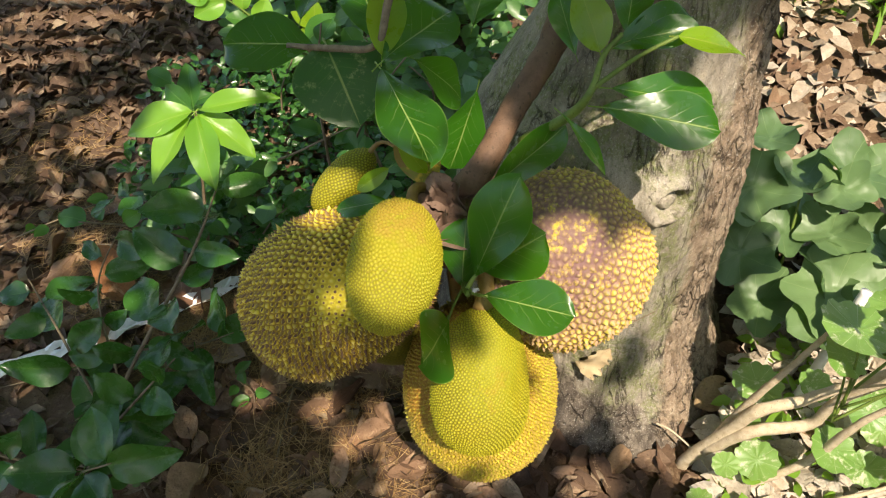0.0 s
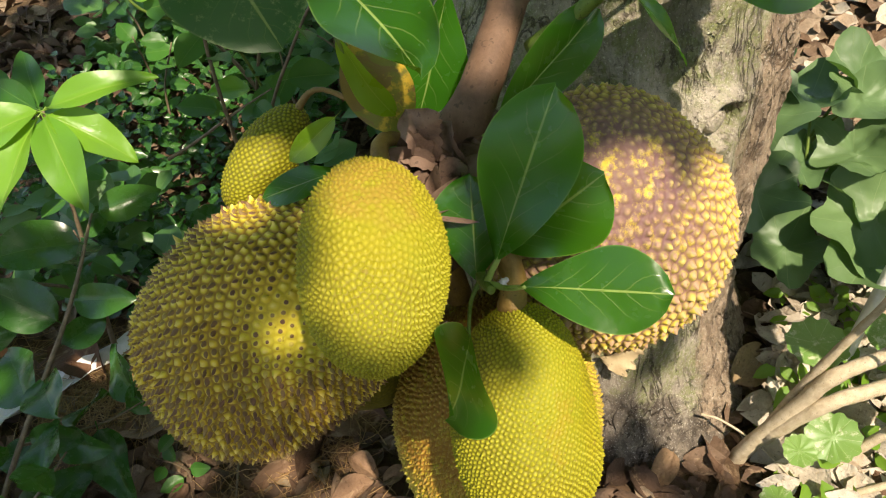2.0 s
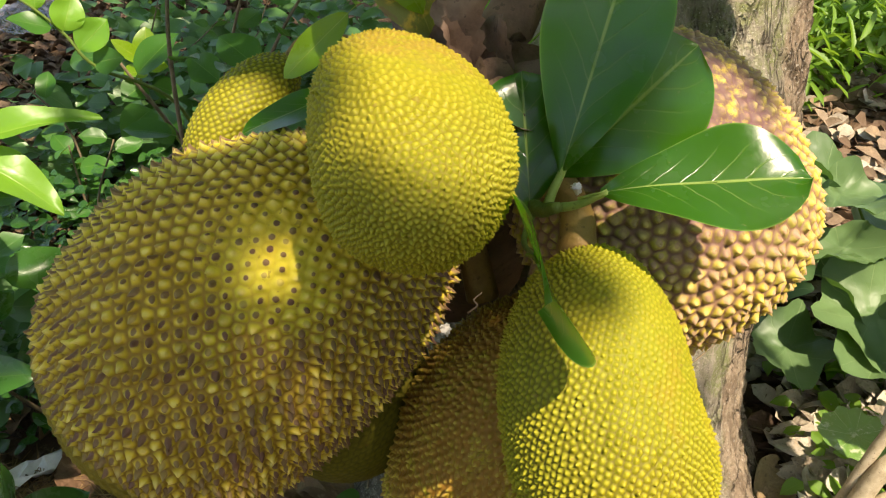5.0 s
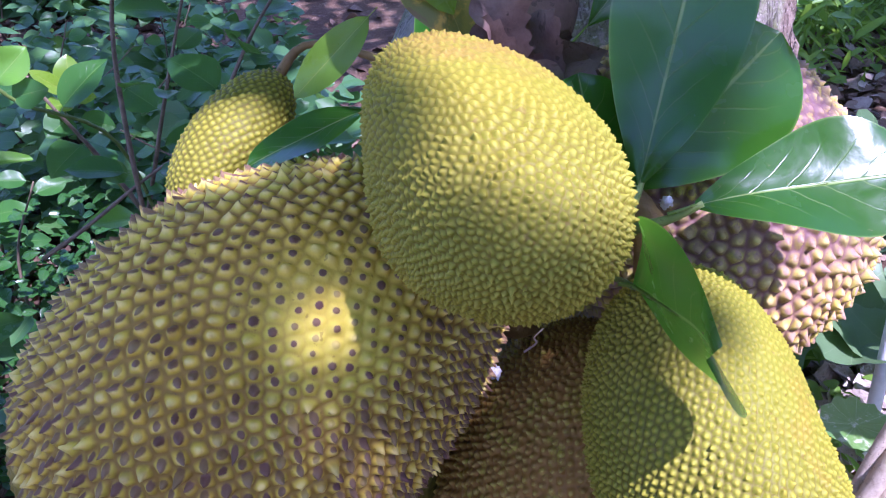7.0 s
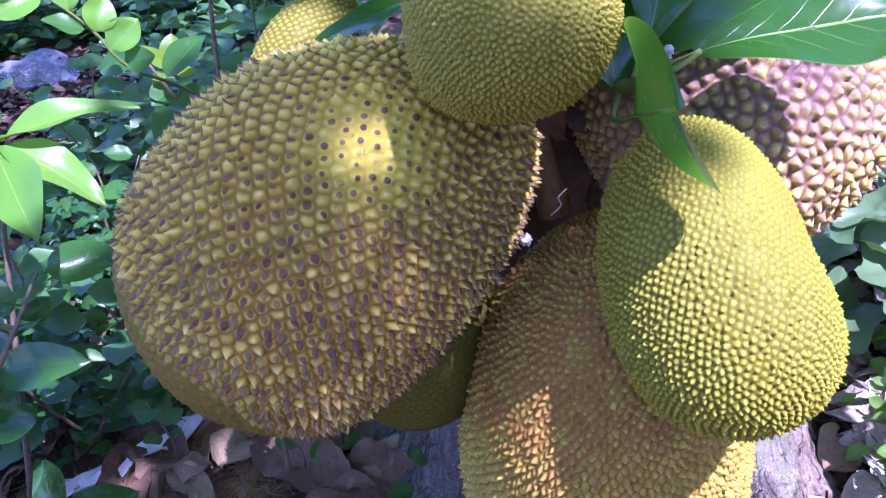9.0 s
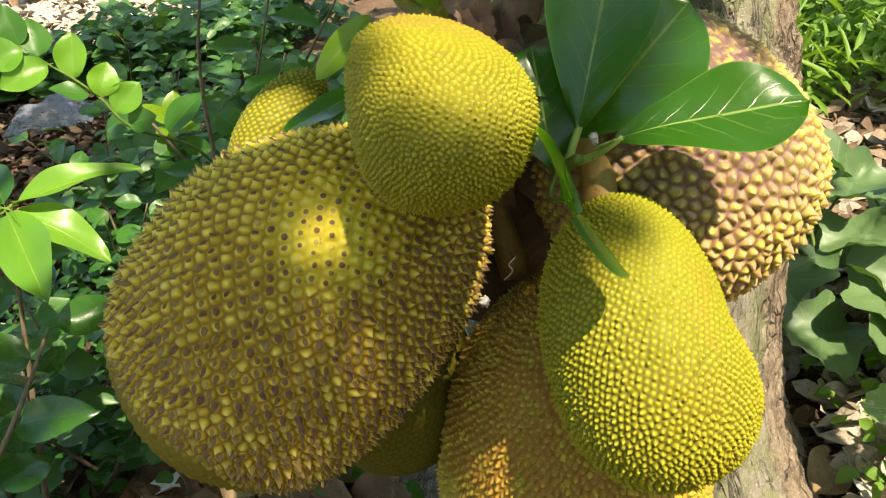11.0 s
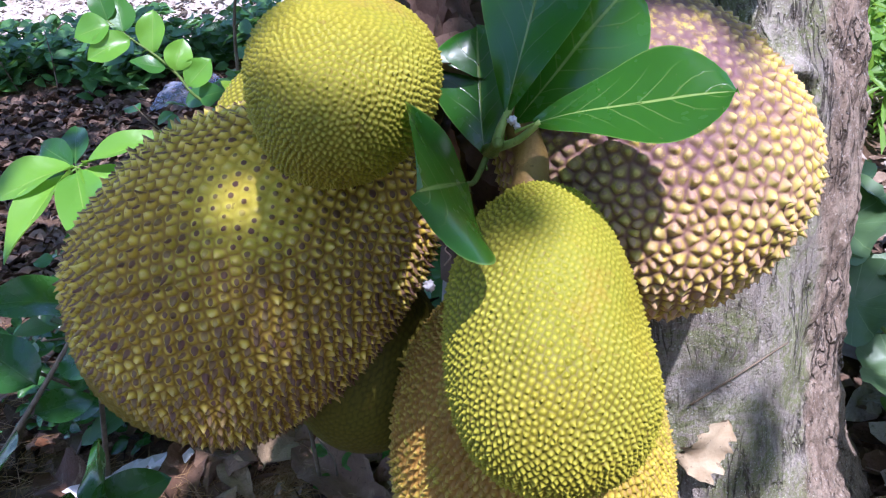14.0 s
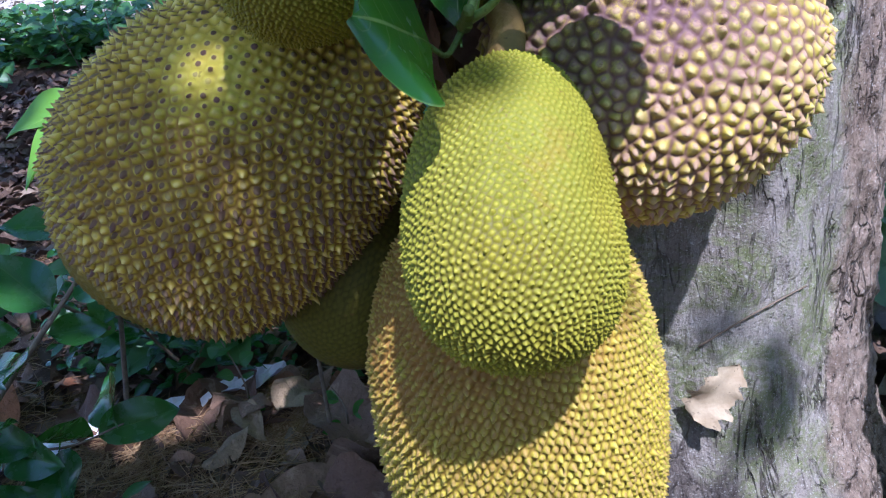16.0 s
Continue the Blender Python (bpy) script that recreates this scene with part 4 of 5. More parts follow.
# ---- unseen crown overhead, its leaves placed to shade all but the places of LIT ----
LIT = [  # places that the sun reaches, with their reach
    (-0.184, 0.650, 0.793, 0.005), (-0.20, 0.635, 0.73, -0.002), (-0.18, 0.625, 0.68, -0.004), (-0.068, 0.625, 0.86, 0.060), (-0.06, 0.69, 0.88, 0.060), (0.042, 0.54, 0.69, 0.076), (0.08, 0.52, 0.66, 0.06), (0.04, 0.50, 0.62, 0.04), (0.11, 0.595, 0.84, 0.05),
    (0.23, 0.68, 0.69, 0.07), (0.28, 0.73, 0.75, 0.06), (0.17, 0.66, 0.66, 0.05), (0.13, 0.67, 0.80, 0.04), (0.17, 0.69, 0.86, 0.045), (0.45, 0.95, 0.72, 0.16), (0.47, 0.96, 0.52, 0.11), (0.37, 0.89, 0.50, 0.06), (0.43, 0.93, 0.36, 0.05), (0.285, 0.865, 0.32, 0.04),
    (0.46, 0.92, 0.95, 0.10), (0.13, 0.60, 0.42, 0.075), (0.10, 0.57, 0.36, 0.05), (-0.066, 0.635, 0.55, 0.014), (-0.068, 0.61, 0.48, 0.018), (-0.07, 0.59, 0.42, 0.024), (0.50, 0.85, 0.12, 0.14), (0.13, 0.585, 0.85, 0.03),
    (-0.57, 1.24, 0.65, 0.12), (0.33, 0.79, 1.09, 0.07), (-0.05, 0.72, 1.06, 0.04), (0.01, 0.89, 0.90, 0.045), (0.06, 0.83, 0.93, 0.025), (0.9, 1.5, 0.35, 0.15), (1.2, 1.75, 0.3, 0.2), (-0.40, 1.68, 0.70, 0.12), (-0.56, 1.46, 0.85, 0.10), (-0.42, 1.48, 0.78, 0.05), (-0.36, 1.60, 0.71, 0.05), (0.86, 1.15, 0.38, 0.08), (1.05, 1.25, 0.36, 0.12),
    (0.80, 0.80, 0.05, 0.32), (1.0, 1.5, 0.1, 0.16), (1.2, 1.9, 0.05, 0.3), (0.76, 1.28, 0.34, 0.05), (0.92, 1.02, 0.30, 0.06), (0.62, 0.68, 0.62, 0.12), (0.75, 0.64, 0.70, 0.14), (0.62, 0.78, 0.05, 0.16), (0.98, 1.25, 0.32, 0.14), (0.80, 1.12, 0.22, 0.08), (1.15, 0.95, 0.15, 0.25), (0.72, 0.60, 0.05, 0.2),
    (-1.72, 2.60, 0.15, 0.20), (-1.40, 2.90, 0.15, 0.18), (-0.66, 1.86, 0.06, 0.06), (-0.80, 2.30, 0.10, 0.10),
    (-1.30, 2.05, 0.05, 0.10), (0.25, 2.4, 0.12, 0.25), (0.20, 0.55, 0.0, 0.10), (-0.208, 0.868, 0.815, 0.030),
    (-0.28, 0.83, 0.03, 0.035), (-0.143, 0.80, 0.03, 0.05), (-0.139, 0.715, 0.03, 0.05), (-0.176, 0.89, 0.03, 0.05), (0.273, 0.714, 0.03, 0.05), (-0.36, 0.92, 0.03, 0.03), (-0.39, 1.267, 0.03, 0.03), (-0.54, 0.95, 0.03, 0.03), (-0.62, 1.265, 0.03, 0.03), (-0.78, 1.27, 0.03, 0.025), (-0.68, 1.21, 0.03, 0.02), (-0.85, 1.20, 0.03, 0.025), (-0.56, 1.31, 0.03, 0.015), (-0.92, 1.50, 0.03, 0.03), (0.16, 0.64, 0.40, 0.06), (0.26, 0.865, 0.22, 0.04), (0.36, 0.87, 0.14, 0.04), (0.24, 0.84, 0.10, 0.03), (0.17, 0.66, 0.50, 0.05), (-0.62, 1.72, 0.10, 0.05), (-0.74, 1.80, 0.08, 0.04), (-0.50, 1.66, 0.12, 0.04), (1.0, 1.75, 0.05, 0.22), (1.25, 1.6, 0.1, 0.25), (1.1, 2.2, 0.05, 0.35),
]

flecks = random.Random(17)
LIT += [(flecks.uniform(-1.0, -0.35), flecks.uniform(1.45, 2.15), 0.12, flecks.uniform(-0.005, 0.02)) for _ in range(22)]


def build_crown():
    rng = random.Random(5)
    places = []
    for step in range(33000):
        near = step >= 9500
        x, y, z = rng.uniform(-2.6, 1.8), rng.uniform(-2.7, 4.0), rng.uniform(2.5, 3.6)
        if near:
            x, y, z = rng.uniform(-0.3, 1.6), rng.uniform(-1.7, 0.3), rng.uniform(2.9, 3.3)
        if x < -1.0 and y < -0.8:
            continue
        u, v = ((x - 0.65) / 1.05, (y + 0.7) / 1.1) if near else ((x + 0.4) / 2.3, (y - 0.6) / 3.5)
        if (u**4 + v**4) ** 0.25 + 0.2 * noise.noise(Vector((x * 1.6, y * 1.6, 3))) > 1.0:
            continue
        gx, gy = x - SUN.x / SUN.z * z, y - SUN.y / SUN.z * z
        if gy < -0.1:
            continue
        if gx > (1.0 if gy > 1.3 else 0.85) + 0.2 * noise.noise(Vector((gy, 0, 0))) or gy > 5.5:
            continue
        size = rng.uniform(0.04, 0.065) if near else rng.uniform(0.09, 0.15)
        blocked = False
        # drop a leaf whose shadow would fall on a place of LIT
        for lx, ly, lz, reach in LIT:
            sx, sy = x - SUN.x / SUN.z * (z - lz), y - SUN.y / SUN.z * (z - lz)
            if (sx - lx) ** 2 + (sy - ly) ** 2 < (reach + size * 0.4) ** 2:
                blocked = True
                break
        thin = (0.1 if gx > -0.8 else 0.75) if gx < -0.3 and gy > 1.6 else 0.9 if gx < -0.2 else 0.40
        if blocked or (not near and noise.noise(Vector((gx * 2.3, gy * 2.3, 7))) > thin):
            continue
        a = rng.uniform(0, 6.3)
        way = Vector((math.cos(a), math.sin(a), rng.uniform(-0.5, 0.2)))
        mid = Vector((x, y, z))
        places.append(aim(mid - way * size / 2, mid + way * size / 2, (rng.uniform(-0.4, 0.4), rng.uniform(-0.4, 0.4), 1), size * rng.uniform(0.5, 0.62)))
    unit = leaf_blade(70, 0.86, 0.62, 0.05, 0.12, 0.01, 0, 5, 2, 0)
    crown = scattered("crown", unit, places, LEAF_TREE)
    rooted(tagged(crown, "unseen crown of dark glossy leaves, placed to shape the dappled light", kind="stuff"), tree)
    # unseen limbs to go with the added leaves
    for k in range(7):
        a = -2.9 - 0.1 * k if k < 4 else 0.3 + 0.5 * (k - 4)
        cx, cy = trunk_axis(2.3)
        pts = [(cx, cy, 2.4 + 0.12 * k)]
        for s in range(1, 5):
            pts.append((cx + math.cos(a) * s * 0.55 + rng.uniform(-0.1, 0.1), cy + math.sin(a) * s * 0.55 + rng.uniform(-0.1, 0.1), 2.4 + 0.12 * k + 0.12 * s))
        tree_part("limb", *tube(pts, [0.06, 0.045, 0.03, 0.02, 0.01], 9, 0.05, k), BARK)


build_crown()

# thin dead runner stuck to the bark
rooted(link("runner", sheet("runner", *tube([(0.258, 0.879, 0.368), (0.318, 0.877, 0.407), (0.392, 0.905, 0.424)], [0.0013, 0.0011, 0.0008], 7, 0.1)), TWIG_BROWN), tree)

# ---- shrubs beside the fruits ----
SHRUB = [skinned(leaf_blade(100 + s, 0.8, 0.75, 0.10, c, 0.02, t), LEAF_SHRUB) for s, c, t in ((1, 0.12, 0.1), (2, 0.25, -0.2), (3, 0.05, 0.3))]
LUSH = [skinned(leaf_blade(116 + s, 0.95, 0.7, 0.05, c, 0.015, 0.1), LEAF_YOUNG) for s, c in ((1, 0.1), (2, 0.2))]
DARK = [skinned(leaf_blade(120 + s, 0.75, 0.7, 0.12, c, 0.035, t), LEAF_DARK) for s, c, t in ((1, 0.12, 0.1), (2, 0.25, -0.2), (3, 0.05, 0.3))]
FRESH_SUNLIT = [skinned(leaf_blade(110 + s, 0.9, 0.7, 0.14, c, 0.03, t), LEAF_FRESH_SUNLIT) for s, c, t in ((1, 0.25, 0.1), (2, 0.3, -0.2), (3, 0.18, 0.3))]


def build_shrub(label, stems, leaves=()):
    """stems: point lists with a radius, each sprouting leaves from a given share of its length on. leaves: single leaves placed by hand."""
    foot = stems[0][0][0]
    ob = thing("shrub", label, "shrub", foot, "shrubs of the undergrowth")
    bpy.context.view_layer.update()
    for k, (points, radius, start, step, length, meshes, seed) in enumerate(stems):
        rng = random.Random(seed)
        st = rooted(link("stem", sheet("stem", *tube(points, [radius, radius * 0.75, radius * 0.4], 8, 0.08, seed)), TWIG_GREEN if start > 1 else TWIG_BROWN), ob)
        line = smooth_line(points, 12)
        total = sum((b - a).length for a, b in zip(line, line[1:]))
        run, turn = 0.0, rng.uniform(0, 6)
        at = total * start
        for a, b in zip(line, line[1:]):
            run += (b - a).length
            if run >= at:
                at += step
                way = (b - a).normalized()
                turn += 2.4
                side = Vector((math.cos(turn), math.sin(turn), 0.15))
                out = (side - way * side.dot(way) * 0.6).normalized()
                size = length * rng.uniform(0.7, 1.2)
                tip = b + (out + way * 0.35 + Vector((0, 0, rng.uniform(-0.45, 0.1)))).normalized() * size
                rooted(put_leaf(rng.choice(meshes), None, b + out * 0.012, tip, size * rng.uniform(0.48, 0.62), (rng.uniform(-0.5, 0.5), rng.uniform(-1.2, -0.2), 0.8)), st)
    for mesh, base, tip, width, face in leaves:
        rooted(put_leaf(mesh, None, base, tip, width, face), ob)
    return ob


build_shrub("leafy shrub with a cluster of sunlit bright green leaves", [
    ([(-0.74, 1.30, 0.0), (-0.66, 1.30, 0.35), (-0.584, 1.287, 0.671)], 0.006, 0.35, 0.085, 0.09, SHRUB, 1),
    ([(-0.70, 1.29, 0.25), (-0.78, 1.20, 0.40), (-0.86, 1.12, 0.50)], 0.004, 0.3, 0.07, 0.08, SHRUB, 2),
], [
    (FRESH_SUNLIT[0], (-0.590, 1.285, 0.672), (-0.750, 1.245, 0.655), 0.078, (0.0, -0.6, 1)),
    (FRESH_SUNLIT[1], (-0.578, 1.280, 0.668), (-0.449, 1.225, 0.600), 0.070, (0.4, -0.6, 0.9)),
    (FRESH_SUNLIT[2], (-0.584, 1.275, 0.665), (-0.522, 1.115, 0.600), 0.070, (0.3, -0.5, 1)),
    (FRESH_SUNLIT[0], (-0.592, 1.278, 0.667), (-0.690, 1.150, 0.590), 0.072, (-0.3, -0.6, 1)),
    (FRESH_SUNLIT[1], (-0.575, 1.288, 0.675), (-0.395, 1.288, 0.720), 0.055, (0.1, -0.6, 1)),
    (SHRUB[0], (-0.590, 1.295, 0.675), (-0.630, 1.420, 0.72), 0.05, (0.0, -0.6, 1)),
])
build_shrub("tall thin shrub with pale green leaves along a slanting twig", [
    ([(-0.20, 1.62, 0.0), (-0.30, 1.60, 0.45), (-0.40, 1.53, 0.72)], 0.006, 0.2, 0.06, 0.10, SHRUB + FRESH_SUNLIT[:1], 3),
    ([(-0.27, 1.61, 0.35), (-0.31, 1.52, 0.62), (-0.417, 1.47, 0.716), (-0.45, 1.47, 0.769), (-0.479, 1.47, 0.806), (-0.513, 1.47, 0.839), (-0.543, 1.47, 0.872)], 0.0035, 1.5, 0.05, 0.085, FRESH_SUNLIT, 4),
    ([(-0.30, 1.60, 0.45), (-0.376, 1.61, 0.633), (-0.367, 1.62, 0.679)], 0.003, 1.5, 0.05, 0.06, FRESH_SUNLIT, 24),
    ([(-0.30, 1.60, 0.45), (-0.22, 1.50, 0.70), (-0.14, 1.45, 0.92)], 0.004, 0.3, 0.06, 0.09, SHRUB, 5),
], [
    (FRESH_SUNLIT[0], (-0.538, 1.46, 0.865), (-0.598, 1.44, 0.86), 0.055, (0, -1, 0.5)),
    (FRESH_SUNLIT[1], (-0.511, 1.46, 0.839), (-0.579, 1.42, 0.826), 0.053, (0, -1, 0.6)),
    (SHRUB[0], (-0.543, 1.47, 0.873), (-0.552, 1.48, 0.939), 0.043, (0.2, -1, 0.3)),
    (SHRUB[1], (-0.522, 1.47, 0.852), (-0.525, 1.49, 0.916), 0.053, (0.3, -1, 0.2)),
    (FRESH_SUNLIT[2], (-0.482, 1.47, 0.81), (-0.469, 1.48, 0.885), 0.049, (-0.2, -1, 0.3)),
    (SHRUB[2], (-0.467, 1.47, 0.782), (-0.519, 1.45, 0.805), 0.041, (0, -0.8, 0.8)),
    (FRESH_SUNLIT[0], (-0.452, 1.47, 0.776), (-0.427, 1.48, 0.829), 0.049, (0.3, -1, 0.4)),
    (FRESH_SUNLIT[2], (-0.436, 1.47, 0.746), (-0.388, 1.47, 0.791), 0.051, (-0.2, -1, 0.5)),
    (SHRUB[0], (-0.422, 1.47, 0.723), (-0.375, 1.46, 0.734), 0.045, (0, -1, 0.6)),
    (LUSH[0], (-0.367, 1.62, 0.679), (-0.356, 1.64, 0.74), 0.043, (0.1, -1, 0.4)),
    (LUSH[1], (-0.369, 1.62, 0.679), (-0.408, 1.6, 0.731), 0.031, (0, -0.8, 0.8)),
    (LUSH[0], (-0.362, 1.62, 0.671), (-0.328, 1.6, 0.676), 0.024, (0, -0.8, 0.8)),
    (LUSH[1], (-0.368, 1.62, 0.665), (-0.396, 1.58, 0.678), 0.036, (0, -0.8, 0.8)),
    (SHRUB[1], (-0.374, 1.6, 0.646), (-0.408, 1.56, 0.641), 0.052, (0, -0.8, 0.8)),
    (SHRUB[2], (-0.359, 1.6, 0.643), (-0.309, 1.58, 0.627), 0.040, (0, -0.8, 0.8)),
])
build_shrub("low shrub with broad dark green leaves on a bare twig", [
    ([(-0.92, 0.72, 0.0), (-0.78, 0.90, 0.22), (-0.62, 1.08, 0.42), (-0.57, 1.22, 0.50)], 0.006, 0.12, 0.05, 0.14, DARK, 7),
    ([(-0.86, 0.79, 0.10), (-0.72, 0.80, 0.26), (-0.62, 0.86, 0.34)], 0.004, 0.1, 0.036, 0.145, DARK, 8),
    ([(-0.84, 0.83, 0.14), (-0.95, 0.98, 0.28), (-1.05, 1.10, 0.33)], 0.004, 0.1, 0.045, 0.14, DARK, 9),
    ([(-0.75, 0.94, 0.26), (-0.64, 0.98, 0.22), (-0.55, 1.00, 0.24)], 0.003, 0.2, 0.04, 0.13, DARK, 10),
    ([(-0.88, 0.74, 0.06), (-0.80, 0.66, 0.22), (-0.70, 0.64, 0.30)], 0.004, 0.2, 0.035, 0.145, DARK, 16),
    ([(-0.88, 0.74, 0.06), (-1.02, 0.70, 0.24), (-1.14, 0.76, 0.32)], 0.004, 0.2, 0.04, 0.145, DARK, 17),
    ([(-0.80, 0.88, 0.2), (-0.86, 1.06, 0.34), (-0.80, 1.18, 0.44)], 0.003, 0.2, 0.045, 0.10, DARK, 18),
])
build_shrub("dark green shrub in shade on the leaf litter", [
    ([(-0.62, 1.45, 0.0), (-0.70, 1.38, 0.22), (-0.66, 1.30, 0.40)], 0.004, 0.2, 0.05, 0.09, DARK, 12),
    ([(-0.64, 1.43, 0.06), (-0.54, 1.42, 0.20), (-0.47, 1.36, 0.30)], 0.003, 0.2, 0.05, 0.085, DARK, 13),
    ([(-0.64, 1.44, 0.10), (-0.82, 1.45, 0.22), (-0.98, 1.43, 0.30)], 0.003, 0.2, 0.05, 0.09, DARK, 14),
])
build_shrub("thin trailing twig with small oval leaves", [
    ([(-0.55, 1.62, 0.05), (-0.85, 1.58, 0.22), (-1.15, 1.45, 0.20), (-1.45, 1.36, 0.12)], 0.0035, 0.1, 0.07, 0.075, SHRUB, 15),
])
rng = random.Random(31)
for k in range(24):
    x, y = rng.uniform(-0.75, 0.0), rng.uniform(1.55, 2.9)
    if k > 17:
        x, y = rng.uniform(-2.4, -0.6), rng.uniform(4.3, 4.7)
    z = ground_height(x, y)
    h = rng.uniform(0.25, 0.6)
    build_shrub("small leafy undergrowth plant with oval green leaves", [([(x, y, z), (x + rng.uniform(-0.08, 0.08), y + rng.uniform(-0.06, 0.06), z + h * 0.55), (x + rng.uniform(-0.15, 0.15), y + rng.uniform(-0.12, 0.1), z + h)], 0.004, 0.2, 0.05, rng.uniform(0.06, 0.09), SHRUB, 40 + k)])
for k, (x, y) in enumerate([(-0.28, 1.22), (-0.20, 1.28), (-0.10, 1.10), (-0.50, 1.33), (-0.36, 1.50), (-0.55, 0.95), (-0.78, 0.72)]):
    z = ground_height(x, y)
    build_shrub("seedling with a few dark green leaves", [([(x, y, z - 0.01), (x + 0.01, y, z + 0.07), (x + rng.uniform(-0.03, 0.03), y + rng.uniform(-0.03, 0.03), z + rng.uniform(0.12, 0.18))], 0.0025, 0.3, 0.025, 0.06, SHRUB, 80 + k)])

build_shrub("thin dark-leaved shrub behind the small yellow fruit", [
    ([(-0.30, 1.20, 0.0), (-0.285, 1.18, 0.45), (-0.270, 1.15, 0.80), (-0.238, 1.15, 0.95)], 0.004, 0.72, 0.11, 0.075, SHRUB, 121),
    ([(-0.29, 1.19, 0.30), (-0.235, 1.17, 0.62), (-0.15, 1.15, 0.80), (-0.08, 1.14, 0.90)], 0.0035, 0.45, 0.05, 0.085, SHRUB, 122),
    ([(-0.40, 1.20, 0.60), (-0.34, 1.18, 0.64), (-0.27, 1.16, 0.69), (-0.20, 1.15, 0.73)], 0.003, 0.6, 0.06, 0.07, SHRUB, 123),
])

# ---- plants beside the trunk ----
ROUND = [skinned(round_blade(s, 11, 0.06, 0.14), LEAF_PALE) for s in (1, 2, 3)]
BROAD = [skinned(round_blade(10 + s, 5, 0.16, 0.48, 8, 44), LEAF_BROAD) for s in range(4)]
pale = thing("variegated_shrub", "shrub with grey stems and round scalloped variegated leaves", "shrub", (0.47, 0.74, 0.0))
bpy.context.view_layer.update()
for k, (pts, r) in enumerate([
    ([(0.545, 0.80, 0.0), (0.572, 0.80, 0.14), (0.605, 0.80, 0.26), (0.645, 0.80, 0.376), (0.683, 0.80, 0.50)], 0.009),
    ([(0.50, 0.78, -0.01), (0.517, 0.78, 0.048), (0.572, 0.78, 0.16), (0.613, 0.78, 0.245), (0.681, 0.78, 0.277), (0.743, 0.78, 0.324), (0.84, 0.77, 0.42)], 0.015),
    ([(0.535, 0.775, 0.08), (0.604, 0.76, 0.190), (0.673, 0.76, 0.208), (0.724, 0.76, 0.229), (0.741, 0.76, 0.31), (0.80, 0.74, 0.42)], 0.014),
    ([(0.60, 0.72, 0.0), (0.68, 0.72, 0.07), (0.736, 0.72, 0.152), (0.766, 0.72, 0.262), (0.809, 0.72, 0.343), (0.90, 0.70, 0.44)], 0.010),
    ([(0.58, 0.66, 0.02), (0.76, 0.66, 0.06), (0.95, 0.70, 0.07)], 0.007),
    ([(0.440, 0.84, 0.085), (0.475, 0.825, 0.075), (0.53, 0.78, 0.045), (0.57, 0.70, 0.03)], 0.0025),
]):
    rooted(link("stem", sheet("stem", *tube(pts, [r, r * 0.9, r * 0.55], 10, 0.10, 50 + k)), STEM_PALE), pale)
rng = random.Random(52)
for k, (c, size) in enumerate([((0.685, 0.75, 0.565), 0.135), ((0.72, 0.68, 0.80), 0.11), ((0.685, 0.745, 0.50), 0.09), ((0.78, 0.60, 0.72), 0.12), ((0.80, 0.72, 0.62), 0.11), ((0.88, 0.66, 0.55), 0.12), ((0.94, 0.74, 0.50), 0.11), ((0.80, 0.84, 0.52), 0.08),
                               ((0.56, 0.72, 0.12), 0.06), ((0.84, 0.70, 0.14), 0.08), ((0.92, 0.80, 0.12), 0.08), ((0.62, 0.80, 0.16), 0.05), ((0.50, 0.66, 0.08), 0.055), ((0.86, 0.60, 0.10), 0.08)] + [((rng.uniform(0.58, 1.0), rng.uniform(0.52, 0.88), rng.uniform(0.05, 0.24)), rng.uniform(0.07, 0.11)) for _ in range(16)]):
    c = Vector(c)
    a = rng.uniform(0, 6.3)
    half = Vector((math.cos(a), math.sin(a), rng.uniform(-0.2, 0.2))) * size / 2
    rooted(put_leaf(ROUND[k % 3], None, c - half, c + half, size, (rng.uniform(-0.4, 0.2), rng.uniform(-0.8, -0.1), 1)), pale)
    if k < 8:
        rooted(link("leaf_stalk", sheet("leaf_stalk", *tube([(0.70, 0.70, c.z - 0.16), (c + Vector((0.70, 0.70, c.z - 0.1))) / 2, c], [0.003, 0.0025, 0.002], 6)), TWIG_GREEN), pale)

for k in range(5):
    rng = random.Random(60 + k)
    x, y = [(0.80, 1.20), (0.98, 1.12), (1.14, 1.32), (0.86, 1.36), (1.30, 1.12)][k]
    z = ground_height(x, y)
    plant = thing("broad_leaved_plant", "low plant with broad grey-green lobed leaves", "plant", (x, y, z), "broad-leaved plants behind the trunk")
    bpy.context.view_layer.update()
    for q in range(6):
        a = q * 1.05 + rng.uniform(-0.3, 0.3)
        reach, h = rng.uniform(0.06, 0.17), rng.uniform(0.14, 0.40)
        c = Vector((x + math.cos(a) * reach, y + math.sin(a) * reach, z + h))
        size = rng.uniform(0.13, 0.23)
        half = Vector((math.cos(a), math.sin(a), rng.uniform(-0.35, 0.0))) * size / 2
        rooted(link("leaf_stalk", sheet("leaf_stalk", *tube([(x, y, z - 0.01), (x + math.cos(a) * reach * 0.3, y + math.sin(a) * reach * 0.3, z + h * 0.6), c - half * 0.1 - Vector((0, 0, 0.004))], [0.005, 0.004, 0.003], 7)), TWIG_GREEN), plant)
        rooted(put_leaf(BROAD[q % 4], None, c - half, c + half, size * rng.uniform(0.8, 1.0), (math.cos(a) * 0.3, math.sin(a) * 0.3 - 0.4, 1)), plant)

pipe_mesh = sheet("pvc_pipe", *tube([(0.80, 0.93, 0.012), (0.83, 0.96, 0.14), (0.865, 0.995, 0.29), (0.88, 1.01, 0.35)], [0.012, 0.012, 0.012], 16))
